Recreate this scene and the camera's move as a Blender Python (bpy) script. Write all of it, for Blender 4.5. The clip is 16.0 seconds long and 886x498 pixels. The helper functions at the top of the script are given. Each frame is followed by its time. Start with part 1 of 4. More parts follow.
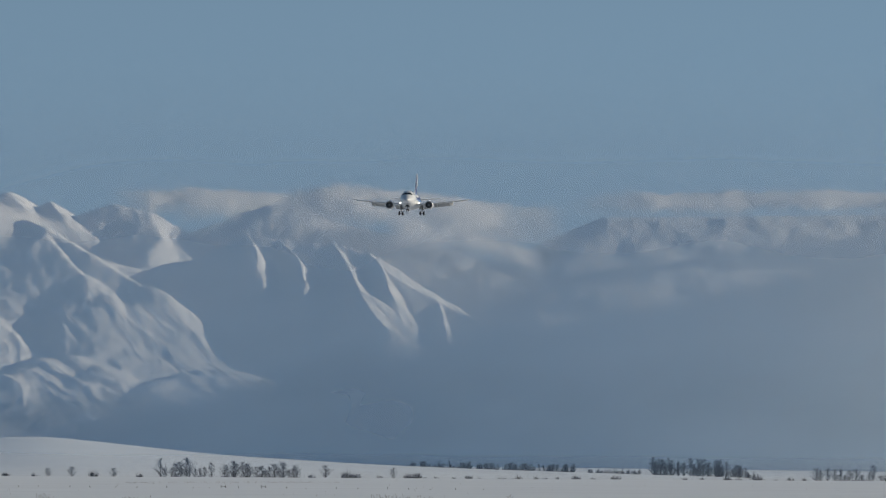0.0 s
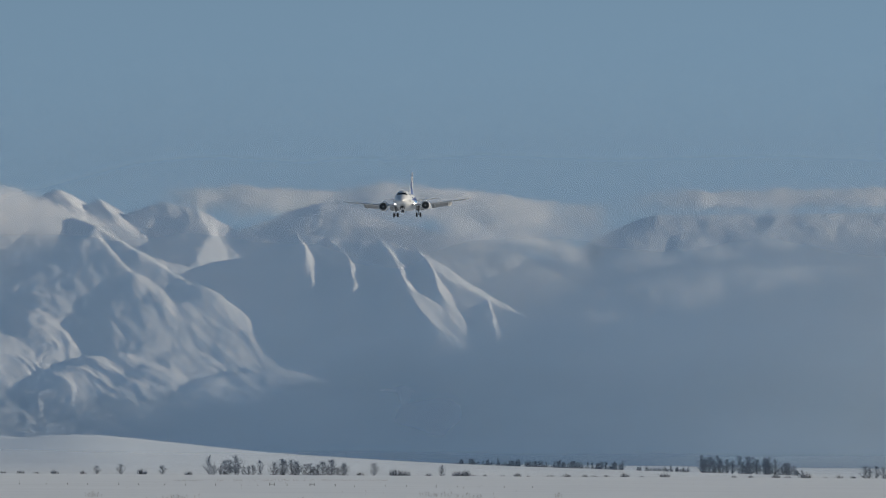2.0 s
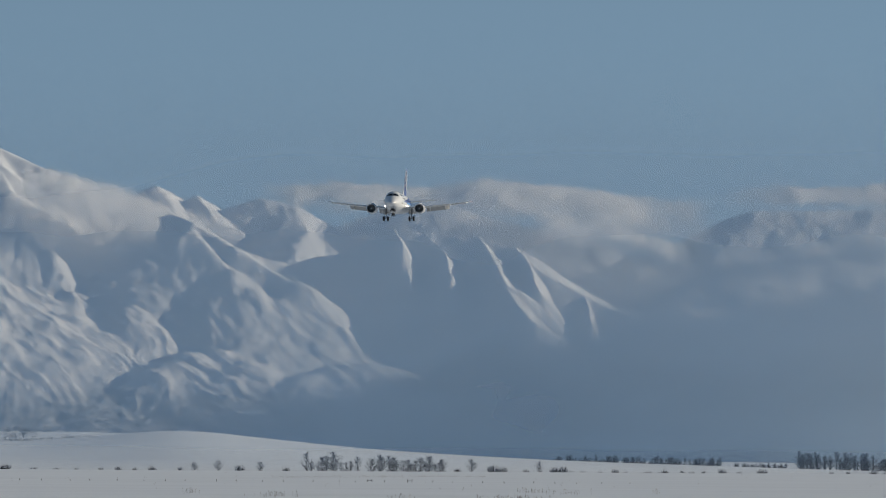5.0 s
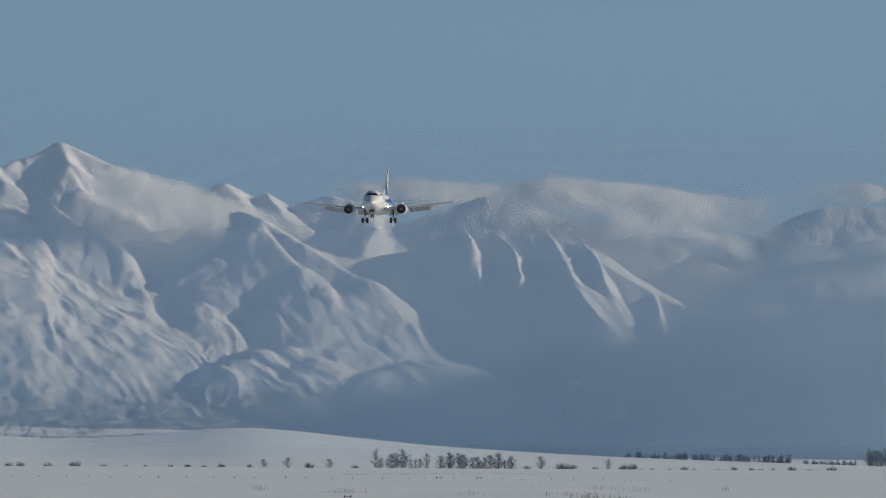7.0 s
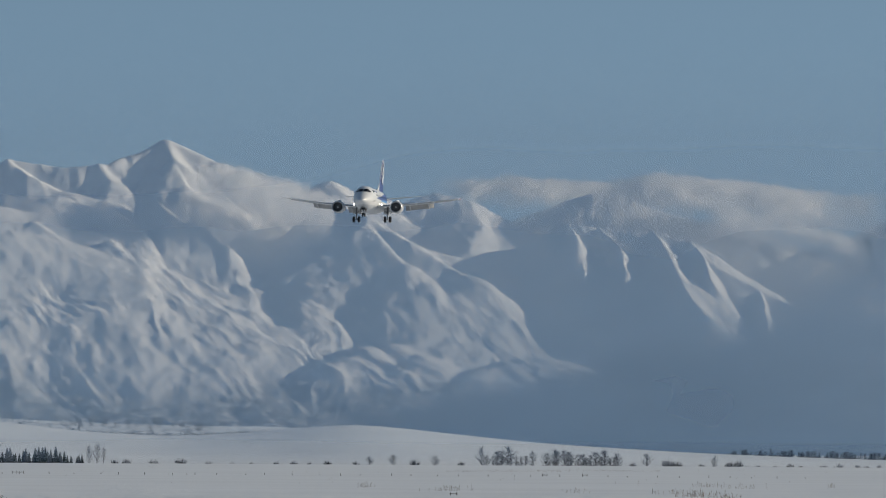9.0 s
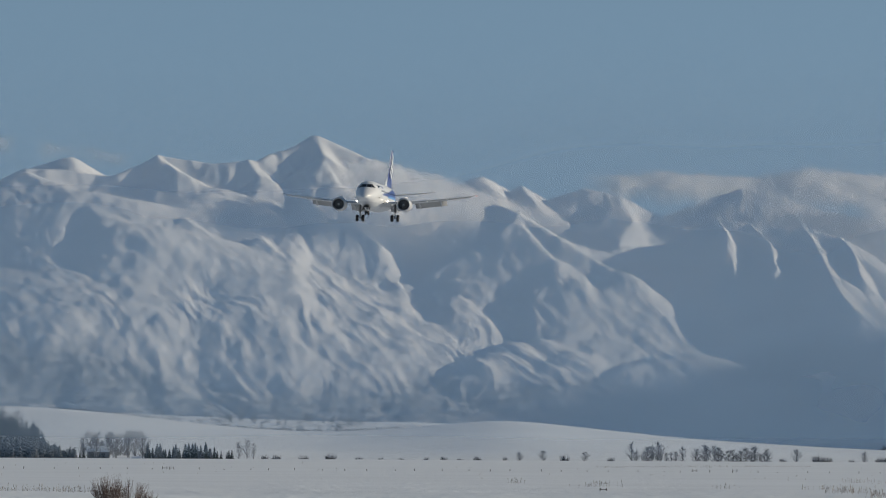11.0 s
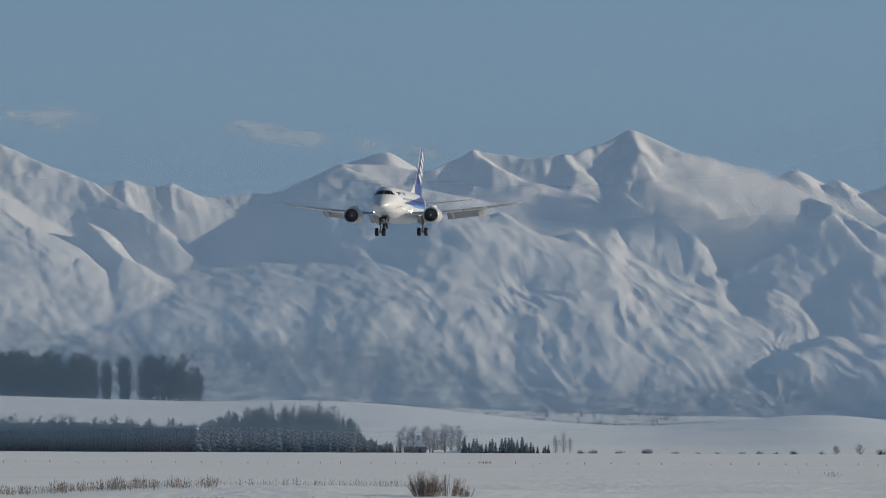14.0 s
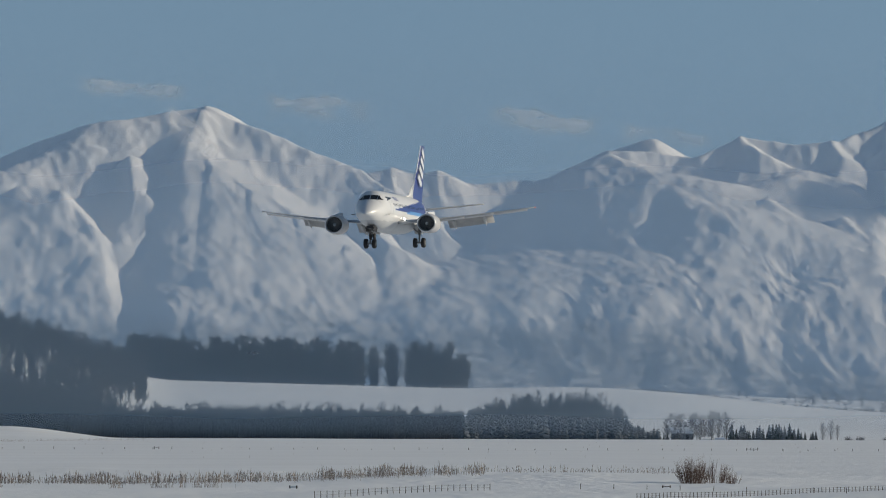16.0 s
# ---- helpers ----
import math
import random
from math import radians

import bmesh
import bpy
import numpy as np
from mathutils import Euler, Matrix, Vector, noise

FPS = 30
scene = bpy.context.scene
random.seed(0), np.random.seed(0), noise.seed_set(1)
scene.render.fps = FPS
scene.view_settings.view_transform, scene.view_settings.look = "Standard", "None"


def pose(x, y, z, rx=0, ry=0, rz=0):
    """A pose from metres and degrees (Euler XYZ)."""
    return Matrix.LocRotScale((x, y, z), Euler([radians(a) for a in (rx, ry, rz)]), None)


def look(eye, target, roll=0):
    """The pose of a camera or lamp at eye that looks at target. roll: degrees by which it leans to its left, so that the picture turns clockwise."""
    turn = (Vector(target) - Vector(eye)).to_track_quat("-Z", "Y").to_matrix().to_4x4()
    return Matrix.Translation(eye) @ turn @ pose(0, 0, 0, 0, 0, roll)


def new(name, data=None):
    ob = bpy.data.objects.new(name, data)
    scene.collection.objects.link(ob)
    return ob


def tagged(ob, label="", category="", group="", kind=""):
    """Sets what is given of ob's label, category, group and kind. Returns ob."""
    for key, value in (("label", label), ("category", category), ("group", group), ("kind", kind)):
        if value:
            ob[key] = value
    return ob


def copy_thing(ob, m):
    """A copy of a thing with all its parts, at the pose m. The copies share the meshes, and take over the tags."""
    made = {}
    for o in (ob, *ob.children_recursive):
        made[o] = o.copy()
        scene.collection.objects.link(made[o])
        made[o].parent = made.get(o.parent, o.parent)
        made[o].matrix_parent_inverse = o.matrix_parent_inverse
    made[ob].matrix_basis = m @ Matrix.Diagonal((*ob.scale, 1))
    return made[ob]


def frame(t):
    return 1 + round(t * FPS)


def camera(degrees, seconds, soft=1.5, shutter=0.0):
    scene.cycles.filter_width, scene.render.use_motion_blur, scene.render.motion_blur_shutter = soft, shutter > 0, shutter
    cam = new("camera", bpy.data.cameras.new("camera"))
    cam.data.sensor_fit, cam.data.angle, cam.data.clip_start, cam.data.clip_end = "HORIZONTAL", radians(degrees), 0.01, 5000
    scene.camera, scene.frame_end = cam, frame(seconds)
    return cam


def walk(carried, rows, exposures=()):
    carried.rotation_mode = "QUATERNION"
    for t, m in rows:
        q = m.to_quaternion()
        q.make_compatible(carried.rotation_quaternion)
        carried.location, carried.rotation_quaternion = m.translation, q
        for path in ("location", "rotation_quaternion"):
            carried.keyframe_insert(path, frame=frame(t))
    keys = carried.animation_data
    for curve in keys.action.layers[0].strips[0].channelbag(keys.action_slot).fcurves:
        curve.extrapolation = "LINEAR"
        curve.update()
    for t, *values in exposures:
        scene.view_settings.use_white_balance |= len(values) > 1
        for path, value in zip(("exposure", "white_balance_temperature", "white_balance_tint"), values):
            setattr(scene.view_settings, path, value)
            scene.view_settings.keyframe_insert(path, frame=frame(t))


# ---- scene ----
# A tripod camera with a long lens beside an airfield pans after an airliner on final approach.
EYE = 5.0
LENS = 6.648
F = 13500.0          # angles are given as 1/13500 radian: U to the right of the first view, V above the horizon
cam = camera(LENS, 16.0, soft=1.1)
ROWS = [
    (0.0, -0.000, 1.613, 0.350),
    (0.5, 0.086, 1.608, 0.335),
    (1.0, 0.180, 1.604, 0.329),
    (1.5, 0.275, 1.598, 0.342),
    (2.0, 0.365, 1.594, 0.341),
    (2.5, 0.467, 1.591, 0.347),
    (3.0, 0.585, 1.586, 0.347),
    (3.5, 0.714, 1.583, 0.352),
    (4.0, 0.858, 1.575, 0.339),
    (6.5, 1.457, 1.545, 0.337),
    (7.0, 1.617, 1.537, 0.334),
    (7.5, 1.779, 1.531, 0.327),
    (8.0, 1.956, 1.529, 0.313),
    (8.5, 2.173, 1.522, 0.312),
    (11.0, 3.535, 1.474, 0.306),
    (11.5, 3.867, 1.470, 0.264),
    (12.0, 4.224, 1.466, 0.243),
    (12.5, 4.603, 1.459, 0.228),
    (13.0, 5.005, 1.449, 0.215),
    (13.5, 5.427, 1.437, 0.215),
    (14.0, 5.908, 1.421, 0.210),
    (14.5, 6.387, 1.395, 0.205),
    (15.0, 6.862, 1.384, 0.176),
    (15.5, 7.392, 1.362, 0.162),
    (16.0, 7.913, 1.316, 0.166),
]
walk(cam, [(t, pose(0, 0, EYE, 90 + pitch, 0, yaw) @ pose(0, 0, 0, 0, 0, roll)) for t, yaw, pitch, roll in ROWS])

# ---- world and sun ----
SUN_AZIMUTH, SUN_ELEVATION = 81.0, 16.0     # degrees to the right of the first view, degrees above the horizon
world = bpy.data.worlds.new("sky")
scene.world = world
world.use_nodes = True
wn = world.node_tree
sky = wn.nodes.new("ShaderNodeTexSky")
sky.sky_type, sky.sun_disc = "NISHITA", False
sky.sun_elevation, sky.sun_rotation = radians(SUN_ELEVATION), radians(SUN_AZIMUTH)
sky.air_density, sky.dust_density, sky.ozone_density = 1.0, 0.3, 1.5
lift = wn.nodes.new("ShaderNodeMapping")       # thick winter air: the blue reaches low
lift.inputs["Location"].default_value = (0, 0, 0.22)
coords = wn.nodes.new("ShaderNodeTexCoord")
wn.links.new(coords.outputs["Generated"], lift.inputs["Vector"])
wn.links.new(lift.outputs["Vector"], sky.inputs["Vector"])
tint = wn.nodes.new("ShaderNodeMix")
tint.data_type, tint.blend_type = "RGBA", "MULTIPLY"
tint.inputs[0].default_value = 1.0
tint.inputs[7].default_value = (0.965, 0.965, 0.92, 1)
wn.links.new(sky.outputs[0], tint.inputs[6])
wn.links.new(tint.outputs[2], wn.nodes["Background"].inputs["Color"])
wn.nodes["Background"].inputs["Strength"].default_value = 0.114
sun = new("sun", bpy.data.lights.new("sun", "SUN"))
sun.data.energy, sun.data.angle, sun.data.color = 3.8, radians(0.6), (1.0, 0.86, 0.65)
a, e = radians(SUN_AZIMUTH), radians(SUN_ELEVATION)
sun.matrix_world = look((math.sin(a) * math.cos(e) * 50, math.cos(a) * math.cos(e) * 50, math.sin(e) * 50), (0, 0, 0))
scene.view_settings.exposure = 0.0


# ---- helpers of this scene ----
def spot(u, r, z=0.0):
    """The place r metres from the tripod, in direction u, at height z."""
    return Vector((math.sin(u / F) * r, math.cos(u / F) * r, z))


def up_to(v, r):
    """The height that is seen at elevation v from r metres."""
    return EYE + r * math.tan(v / F)


HASH = np.random.RandomState(7).permutation(512)
HASH = np.concatenate([HASH, HASH, HASH])
GRAD = np.random.RandomState(8).uniform(0, 2 * math.pi, 512)


def perlin(x, y):
    """Gradient noise of arrays, about -0.7 to 0.7."""
    xi, yi = np.floor(x).astype(int), np.floor(y).astype(int)
    xf, yf = x - xi, y - yi
    sx, sy = xf * xf * xf * (xf * (xf * 6 - 15) + 10), yf * yf * yf * (yf * (yf * 6 - 15) + 10)

    def corner(dx, dy):
        g = GRAD[HASH[HASH[(xi + dx) & 511] + ((yi + dy) & 511)] & 511]
        return np.cos(g) * (xf - dx) + np.sin(g) * (yf - dy)
    low = corner(0, 0) + sx * (corner(1, 0) - corner(0, 0))
    high = corner(0, 1) + sx * (corner(1, 1) - corner(0, 1))
    return low + sy * (high - low)


def fractal(x, y, octaves=4):
    total, size = 0.0, 1.0
    for i in range(octaves):
        total = total + perlin(x * 2 ** i + 17 * i, y * 2 ** i + 31 * i) * size
        size *= 0.5
    return total


def smooth(lo, hi, x):
    t = np.clip((x - lo) / (hi - lo), 0, 1)
    return t * t * (3 - 2 * t)


def shaded(me, material, soft=True):
    for m in material if isinstance(material, (list, tuple)) else [material]:
        me.materials.append(m)
    if soft:
        me.polygons.foreach_set("use_smooth", np.ones(len(me.polygons), bool))
    return me


def mesh_of(name, verts, faces, material, soft=False):
    me = bpy.data.meshes.new(name)
    me.from_pydata([tuple(v) for v in verts], [], faces)
    me.update()
    return shaded(me, material, soft)


def grid_mesh(name, points, material):
    """A sheet from an array of points (rows, columns, 3), given from right to left of its upper side."""
    n, m, _ = points.shape
    i = np.arange(n * m).reshape(n, m)
    quads = np.stack([i[:-1, :-1], i[:-1, 1:], i[1:, 1:], i[1:, :-1]], -1).reshape(-1, 4)
    me = bpy.data.meshes.new(name)
    me.vertices.add(n * m)
    me.vertices.foreach_set("co", points.reshape(-1))
    me.loops.add(quads.size)
    me.loops.foreach_set("vertex_index", quads.reshape(-1))
    me.polygons.add(len(quads))
    me.polygons.foreach_set("loop_start", np.arange(0, quads.size, 4))
    me.polygons.foreach_set("loop_total", np.full(len(quads), 4))
    me.update(calc_edges=True)
    me.validate()
    return shaded(me, material, True)


def part(name, bm, material, parent=None, label="", soft=False):
    """Links a bmesh as one mesh object under a thing or a part."""
    me = bpy.data.meshes.new(name)
    bm.to_mesh(me)
    bm.free()
    shaded(me, material, soft)
    ob = new(name, me)
    ob.parent = parent
    return tagged(ob, label)


# ---- materials ----
def material(name, colour, rough=0.6, metal=0.0, vary=0.12, scale=3.0, bump=0.0, bump_scale=20.0, glow=0.0, dark=None):
    m = bpy.data.materials.new(name)
    m.use_nodes = True
    n, l = m.node_tree.nodes, m.node_tree.links
    b = n["Principled BSDF"]
    b.inputs["Roughness"].default_value, b.inputs["Metallic"].default_value = rough, metal
    where = n.new("ShaderNodeTexCoord")
    coarse, fine = n.new("ShaderNodeTexNoise"), n.new("ShaderNodeTexNoise")
    coarse.inputs["Scale"].default_value, fine.inputs["Scale"].default_value = scale, scale * 9
    coarse.inputs["Detail"].default_value = 5
    for x in (coarse, fine):
        l.new(where.outputs["Object"], x.inputs["Vector"])
    both = n.new("ShaderNodeMath")
    both.operation = "MULTIPLY_ADD"
    both.inputs[1].default_value = 0.35
    l.new(fine.outputs[0], both.inputs[0])
    l.new(coarse.outputs[0], both.inputs[2])
    ramp = n.new("ShaderNodeMapRange")
    ramp.inputs["From Min"].default_value, ramp.inputs["From Max"].default_value = 0.4, 0.95
    l.new(both.outputs[0], ramp.inputs["Value"])
    mix = n.new("ShaderNodeMix")
    mix.data_type = "RGBA"
    low = dark or tuple(c * (1 - vary) for c in colour)
    mix.inputs[6].default_value, mix.inputs[7].default_value = (*low, 1), (*colour, 1)
    l.new(ramp.outputs[0], mix.inputs[0])
    l.new(mix.outputs[2], b.inputs["Base Color"])
    if bump:
        relief, bm_ = n.new("ShaderNodeTexNoise"), n.new("ShaderNodeBump")
        relief.inputs["Scale"].default_value, relief.inputs["Detail"].default_value = bump_scale, 6
        bm_.inputs["Strength"].default_value, bm_.inputs["Distance"].default_value = bump, 1 / bump_scale
        l.new(where.outputs["Object"], relief.inputs["Vector"])
        l.new(relief.outputs[0], bm_.inputs["Height"])
        l.new(bm_.outputs[0], b.inputs["Normal"])
    if glow:
        b.inputs["Emission Color"].default_value, b.inputs["Emission Strength"].default_value = (1, 0.93, 0.8, 1), glow
    return m


FIELD_SNOW = material("field_snow", (0.78, 0.825, 0.86), 0.75, 0, 0.1, 0.02, 0.25, 0.6)
MOUNTAIN = material("mountain_snow", (0.86, 0.86, 0.87), 0.8, 0, 0.08, 0.05)


def add_woods_and_shade(m):
    """Leafless snowy woods and painted shade on the lower slopes, by their share in the mesh."""
    n, l = m.node_tree.nodes, m.node_tree.links
    b = n["Principled BSDF"]
    snow = b.inputs["Base Color"].links[0].from_socket
    share, mix = n.new("ShaderNodeAttribute"), n.new("ShaderNodeMix")
    share.attribute_name, mix.data_type = "wood_shade", "RGBA"
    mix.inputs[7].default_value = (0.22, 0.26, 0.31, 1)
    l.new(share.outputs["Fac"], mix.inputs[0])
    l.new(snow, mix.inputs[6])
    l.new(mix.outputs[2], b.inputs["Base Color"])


add_woods_and_shade(MOUNTAIN)


# ---- the ground: one sheet of snow from the tripod to the mountains ----
HILLS = [(-9000, 60), (-3600, 220), (-2900, 205), (-2650, 166), (-2520, 128), (-2390, 84), (-2050, 76), (-1818, 70), (-1640, 74), (-1468, 66),
         (-1315, 49), (-1215, 37), (-1045, 28), (-897, 37), (-747, 52), (-690, 51), (-560, 37), (-382, 19), (-150, 6), (48, -2), (648, -18), (784, -21), (9000, -21)]
FAR_HILLS = [(-9000, 60), (-2000, 58), (-1500, 55), (-1365, 52), (-1200, 47), (-1000, 42), (-840, 41), (-640, 20), (-300, 0), (9000, -30)]
EDGE = 2600.0


def along(table, u):
    """A smooth line through (u, v) pairs."""
    us, vs = np.array([p[0] for p in table], float), np.array([p[1] for p in table], float)
    return sum(np.interp(u + s, us, vs) for s in (-60, -40, -20, 0, 20, 40, 60)) / 7


def ground_height(u, r):
    """The ground's height in direction u, r metres away (arrays or numbers)."""
    u, r = np.asarray(u, float), np.asarray(r, float)
    x, y = np.sin(u / F) * r, np.cos(u / F) * r
    flat = 0.10 * fractal(x / 60, y / 110, 3) + 0.22 * fractal(x / 16, y / 45, 3) * smooth(30, 400, r) * smooth(1250, 800, r)
    banks = 0.55 * np.exp(-((y - 735 + 0.12 * (x + 100)) / 20) ** 2) * smooth(-95, -150, x) - 0.5 * np.exp(-((y - 790) / 22) ** 2) * smooth(-40, -90, x)
    drift = 0.9 * np.exp(-((x + 80) / 22) ** 2 - ((y - 655) / 26) ** 2) + 0.6 * np.exp(-((x + 12) / 30) ** 2 - ((y - 760) / 20) ** 2)
    dip = -1.6 * smooth(EDGE, EDGE + 60, r)
    v1, v2 = along(HILLS, u), along(FAR_HILLS, u)
    rise = smooth(EDGE + 20, 3320, r)
    near = (EYE + 3300 * v1 / F) * rise ** 1.15 * (1 - 0.9 * smooth(3300, 3560, r))
    far = (EYE + 3800 * v2 / F) * smooth(3450, 3800, r) * (1 - 0.5 * smooth(3800, 4300, r))
    swell = 1.2 * fractal(x / 160, y / 220, 3) * smooth(EDGE + 60, 3000, r) * (1 - smooth(3050, 3300, r))
    knoll = 4.0 * smooth(-2400, -2640, u) * np.exp(-((r - 2450) / 130) ** 2)
    return flat + banks + drift + dip + np.where(r > EDGE, near + swell, 0) + np.where(r > 3400, far, 0) + knoll - 32 * smooth(3850, 4250, r)


def build_ground():
    us = np.concatenate([np.linspace(-math.pi * F, -4200, 60, endpoint=False), np.linspace(-4200, 1300, 560), np.linspace(1300, math.pi * F, 60)[1:]])
    rs = np.concatenate([[0.01, 0.5], np.linspace(2, 500, 30, endpoint=False), np.linspace(500, 1000, 130, endpoint=False), np.linspace(1000, 2560, 90, endpoint=False),
                         np.linspace(2560, 3700, 120, endpoint=False), np.linspace(3700, 4950, 30)])
    r, u = np.meshgrid(rs, us, indexing="ij")
    z = ground_height(u, r)
    points = np.stack([np.sin(u / F) * r, np.cos(u / F) * r, z], -1)
    tagged(new("ground", grid_mesh("ground", points[:, ::-1], FIELD_SNOW)), "wide snow-covered fields rolling up to low hills", "ground", kind="structure")


build_ground()

# ---- the mountains: spines of rock and snow, each a line of (u, depth, v) with its slopes to the left, to the right and to the front ----
SKYLINE = [(-4200, 250), (-2847, 327), (-2648, 446), (-2449, 536), (-2291, 564), (-2169, 510), (-2049, 461), (-1959, 416), (-1868, 326), (-1790, 310), (-1714, 400), (-1569, 484),
           (-1319, 500), (-1169, 490), (-1054, 530), (-969, 490), (-857, 440), (-757, 410), (-617, 344), (-517, 356), (-404, 368), (-334, 400), (-184, 380), (-84, 332), (37, 286),
           (167, 240), (400, 210), (800, 150), (1600, 100)]
BASE_R, STEP = 4340.0, 1 / 3.0     # metres to the foot of the range, metres per unit of depth
SPINES = []


def spine(left, right, front, *line, edge=8.0, melt=7.0, far=0.0):
    """One mountain spur: edge rounds its crest, melt blends it into its neighbours, far steepens its right side far from the crest."""
    SPINES.append((left, right, front, line, edge, melt, far))


# the left mountain
spine(0.42, 0.60, 0.90, (-2847, 649, 327), (-2648, 810, 446), (-2449, 931, 536), (-2285, 960, 562), edge=20)
spine(0.50, 0.80, 1.00, (-2285, 955, 562), (-2225, 925, 535), (-2148, 900, 506), (-2008, 850, 451), (-1900, 760, 380), (-1773, 610, 258), edge=5)
spine(1.10, 0.50, 0.60, (-2300, 935, 556), (-2310, 860, 500), (-2270, 790, 458), (-2205, 730, 415), (-2120, 680, 372), (-2040, 610, 318), edge=4)
spine(0.90, 0.55, 0.70, (-2412, 830, 474), (-2410, 740, 412), (-2440, 650, 346), edge=6)
spine(0.50, 1.10, 0.80, (-2600, 720, 420), (-2535, 700, 412), (-2492, 630, 352), (-2468, 560, 300), edge=10)
spine(0.60, 1.10, 0.80, (-2700, 660, 372), (-2645, 630, 338), (-2606, 560, 268), edge=8)
spine(0.80, 0.60, 0.80, (-2262, 690, 384), (-2330, 650, 348), (-2400, 570, 290), (-2372, 490, 215), (-2345, 420, 160), edge=8)
spine(1.20, 0.50, 0.60, (-2215, 690, 372), (-2160, 600, 310), (-2115, 520, 248), (-2050, 430, 180), edge=6)
spine(1.20, 0.50, 0.60, (-2025, 710, 380), (-1960, 620, 318), (-1890, 530, 252), (-1805, 430, 188), edge=6)
# the great shield: a shaded left side, a wide lit slope to the right
spine(0.60, 0.22, 0.70, (-1573, 850, 480), (-1480, 760, 446), (-1400, 660, 392), (-1392, 520, 300), (-1430, 420, 218), (-1470, 340, 150), edge=16, far=0.00008)
spine(0.22, 1.30, 0.42, (-1240, 830, 445), (-1105, 780, 402), (-962, 690, 325), (-915, 640, 300), (-765, 520, 219), (-625, 430, 165), (-450, 340, 124), (-300, 260, 98), edge=4)
spine(0.50, 1.10, 0.60, (-1470, 890, 448), (-1330, 890, 462), (-1215, 860, 452), (-1140, 830, 430), edge=10)
spine(1.10, 0.50, 0.70, (-1080, 810, 440), (-1055, 770, 414), (-1012, 720, 376), (-985, 660, 325), edge=4)
spine(1.20, 0.90, 0.70, (-1010, 750, 408), (-955, 705, 362), (-925, 660, 308), edge=4)
spine(0.90, 0.34, 0.50, (-1290, 700, 402), (-1215, 630, 350), (-1120, 550, 288), (-1010, 460, 215), edge=5)
spine(0.90, 0.34, 0.50, (-1160, 670, 370), (-1060, 580, 298), (-930, 480, 216), (-800, 400, 160), edge=5)
# lobes at the shield's foot
spine(0.80, 0.50, 0.70, (-1470, 570, 290), (-1545, 530, 272), (-1590, 460, 220), (-1625, 400, 170), edge=4)
spine(1.10, 0.60, 0.60, (-1520, 510, 258), (-1492, 450, 215), (-1470, 370, 150), edge=4)
spine(1.10, 0.60, 0.60, (-1450, 490, 252), (-1412, 420, 194), (-1372, 350, 140), edge=4)
spine(1.10, 0.60, 0.60, (-1385, 480, 246), (-1340, 410, 188), (-1318, 350, 138), edge=4)
# the crest behind the shield and its summit
spine(0.55, 0.50, 0.95, (-1590, 905, 478), (-1573, 911, 486), (-1499, 919, 484), (-1423, 911, 474), (-1330, 946, 510), (-1240, 935, 497), (-1165, 940, 503), (-1060, 991, 545), (-960, 960, 505),
      (-860, 940, 460), edge=6)
spine(0.60, 0.62, 0.80, (-1060, 991, 549), (-1046, 930, 510), (-1020, 870, 466), edge=4)
spine(0.80, 0.50, 0.80, (-1335, 940, 512), (-1305, 890, 482), edge=4)
spine(0.80, 0.50, 0.80, (-1175, 935, 505), (-1160, 885, 475), edge=4)
# the fluted dome
spine(0.90, 0.66, 0.85, (-805, 800, 412), (-748, 790, 428), (-700, 750, 414), (-625, 690, 371), (-525, 620, 311), (-445, 540, 231), (-416, 490, 185), edge=8)
spine(1.10, 0.26, 0.60, (-810, 775, 408), (-800, 690, 345), (-780, 580, 258), (-765, 500, 195), edge=8)
spine(0.50, 0.45, 0.70, (-700, 720, 400), (-640, 630, 330), (-588, 540, 252), (-556, 460, 180), edge=5)
spine(0.60, 0.60, 0.70, (-610, 680, 360), (-540, 600, 294), (-478, 520, 222), edge=5)
# the rugged block
spine(0.50, 0.60, 0.95, (-494, 770, 352), (-404, 775, 366), (-344, 772, 402), (-244, 760, 392), (-184, 748, 387), (-134, 720, 370), (-84, 680, 332), (16, 610, 271), (96, 580, 248), (167, 560, 238),
      edge=5)
spine(1.70, 1.60, 0.90, (-344, 768, 404), (-328, 715, 378), (-316, 660, 326), edge=4, melt=4)
spine(1.60, 1.50, 0.90, (-290, 758, 396), (-258, 695, 358), (-245, 640, 318), edge=4, melt=4)
spine(1.20, 0.62, 0.90, (-200, 755, 392), (-175, 680, 354), (-142, 590, 305), (-108, 500, 245), edge=4, melt=5)
spine(1.60, 1.40, 0.90, (-134, 718, 374), (-104, 655, 342), (-88, 605, 302), edge=4, melt=4)
spine(1.90, 1.70, 0.90, (-14, 625, 288), (-2, 570, 262), (6, 530, 236), edge=4, melt=4)
# foothills
spine(0.30, 0.30, 0.36, (-653, 420, 190), (-532, 299, 130), (-452, 65, 48), edge=20)
spine(0.30, 0.30, 0.36, (-403, 368, 168), (-332, 249, 112), (-302, 93, 59), edge=20)
spine(0.25, 0.22, 0.36, (167, 552, 238), (367, 515, 213), (617, 417, 145), (916, 264, 86), edge=20)
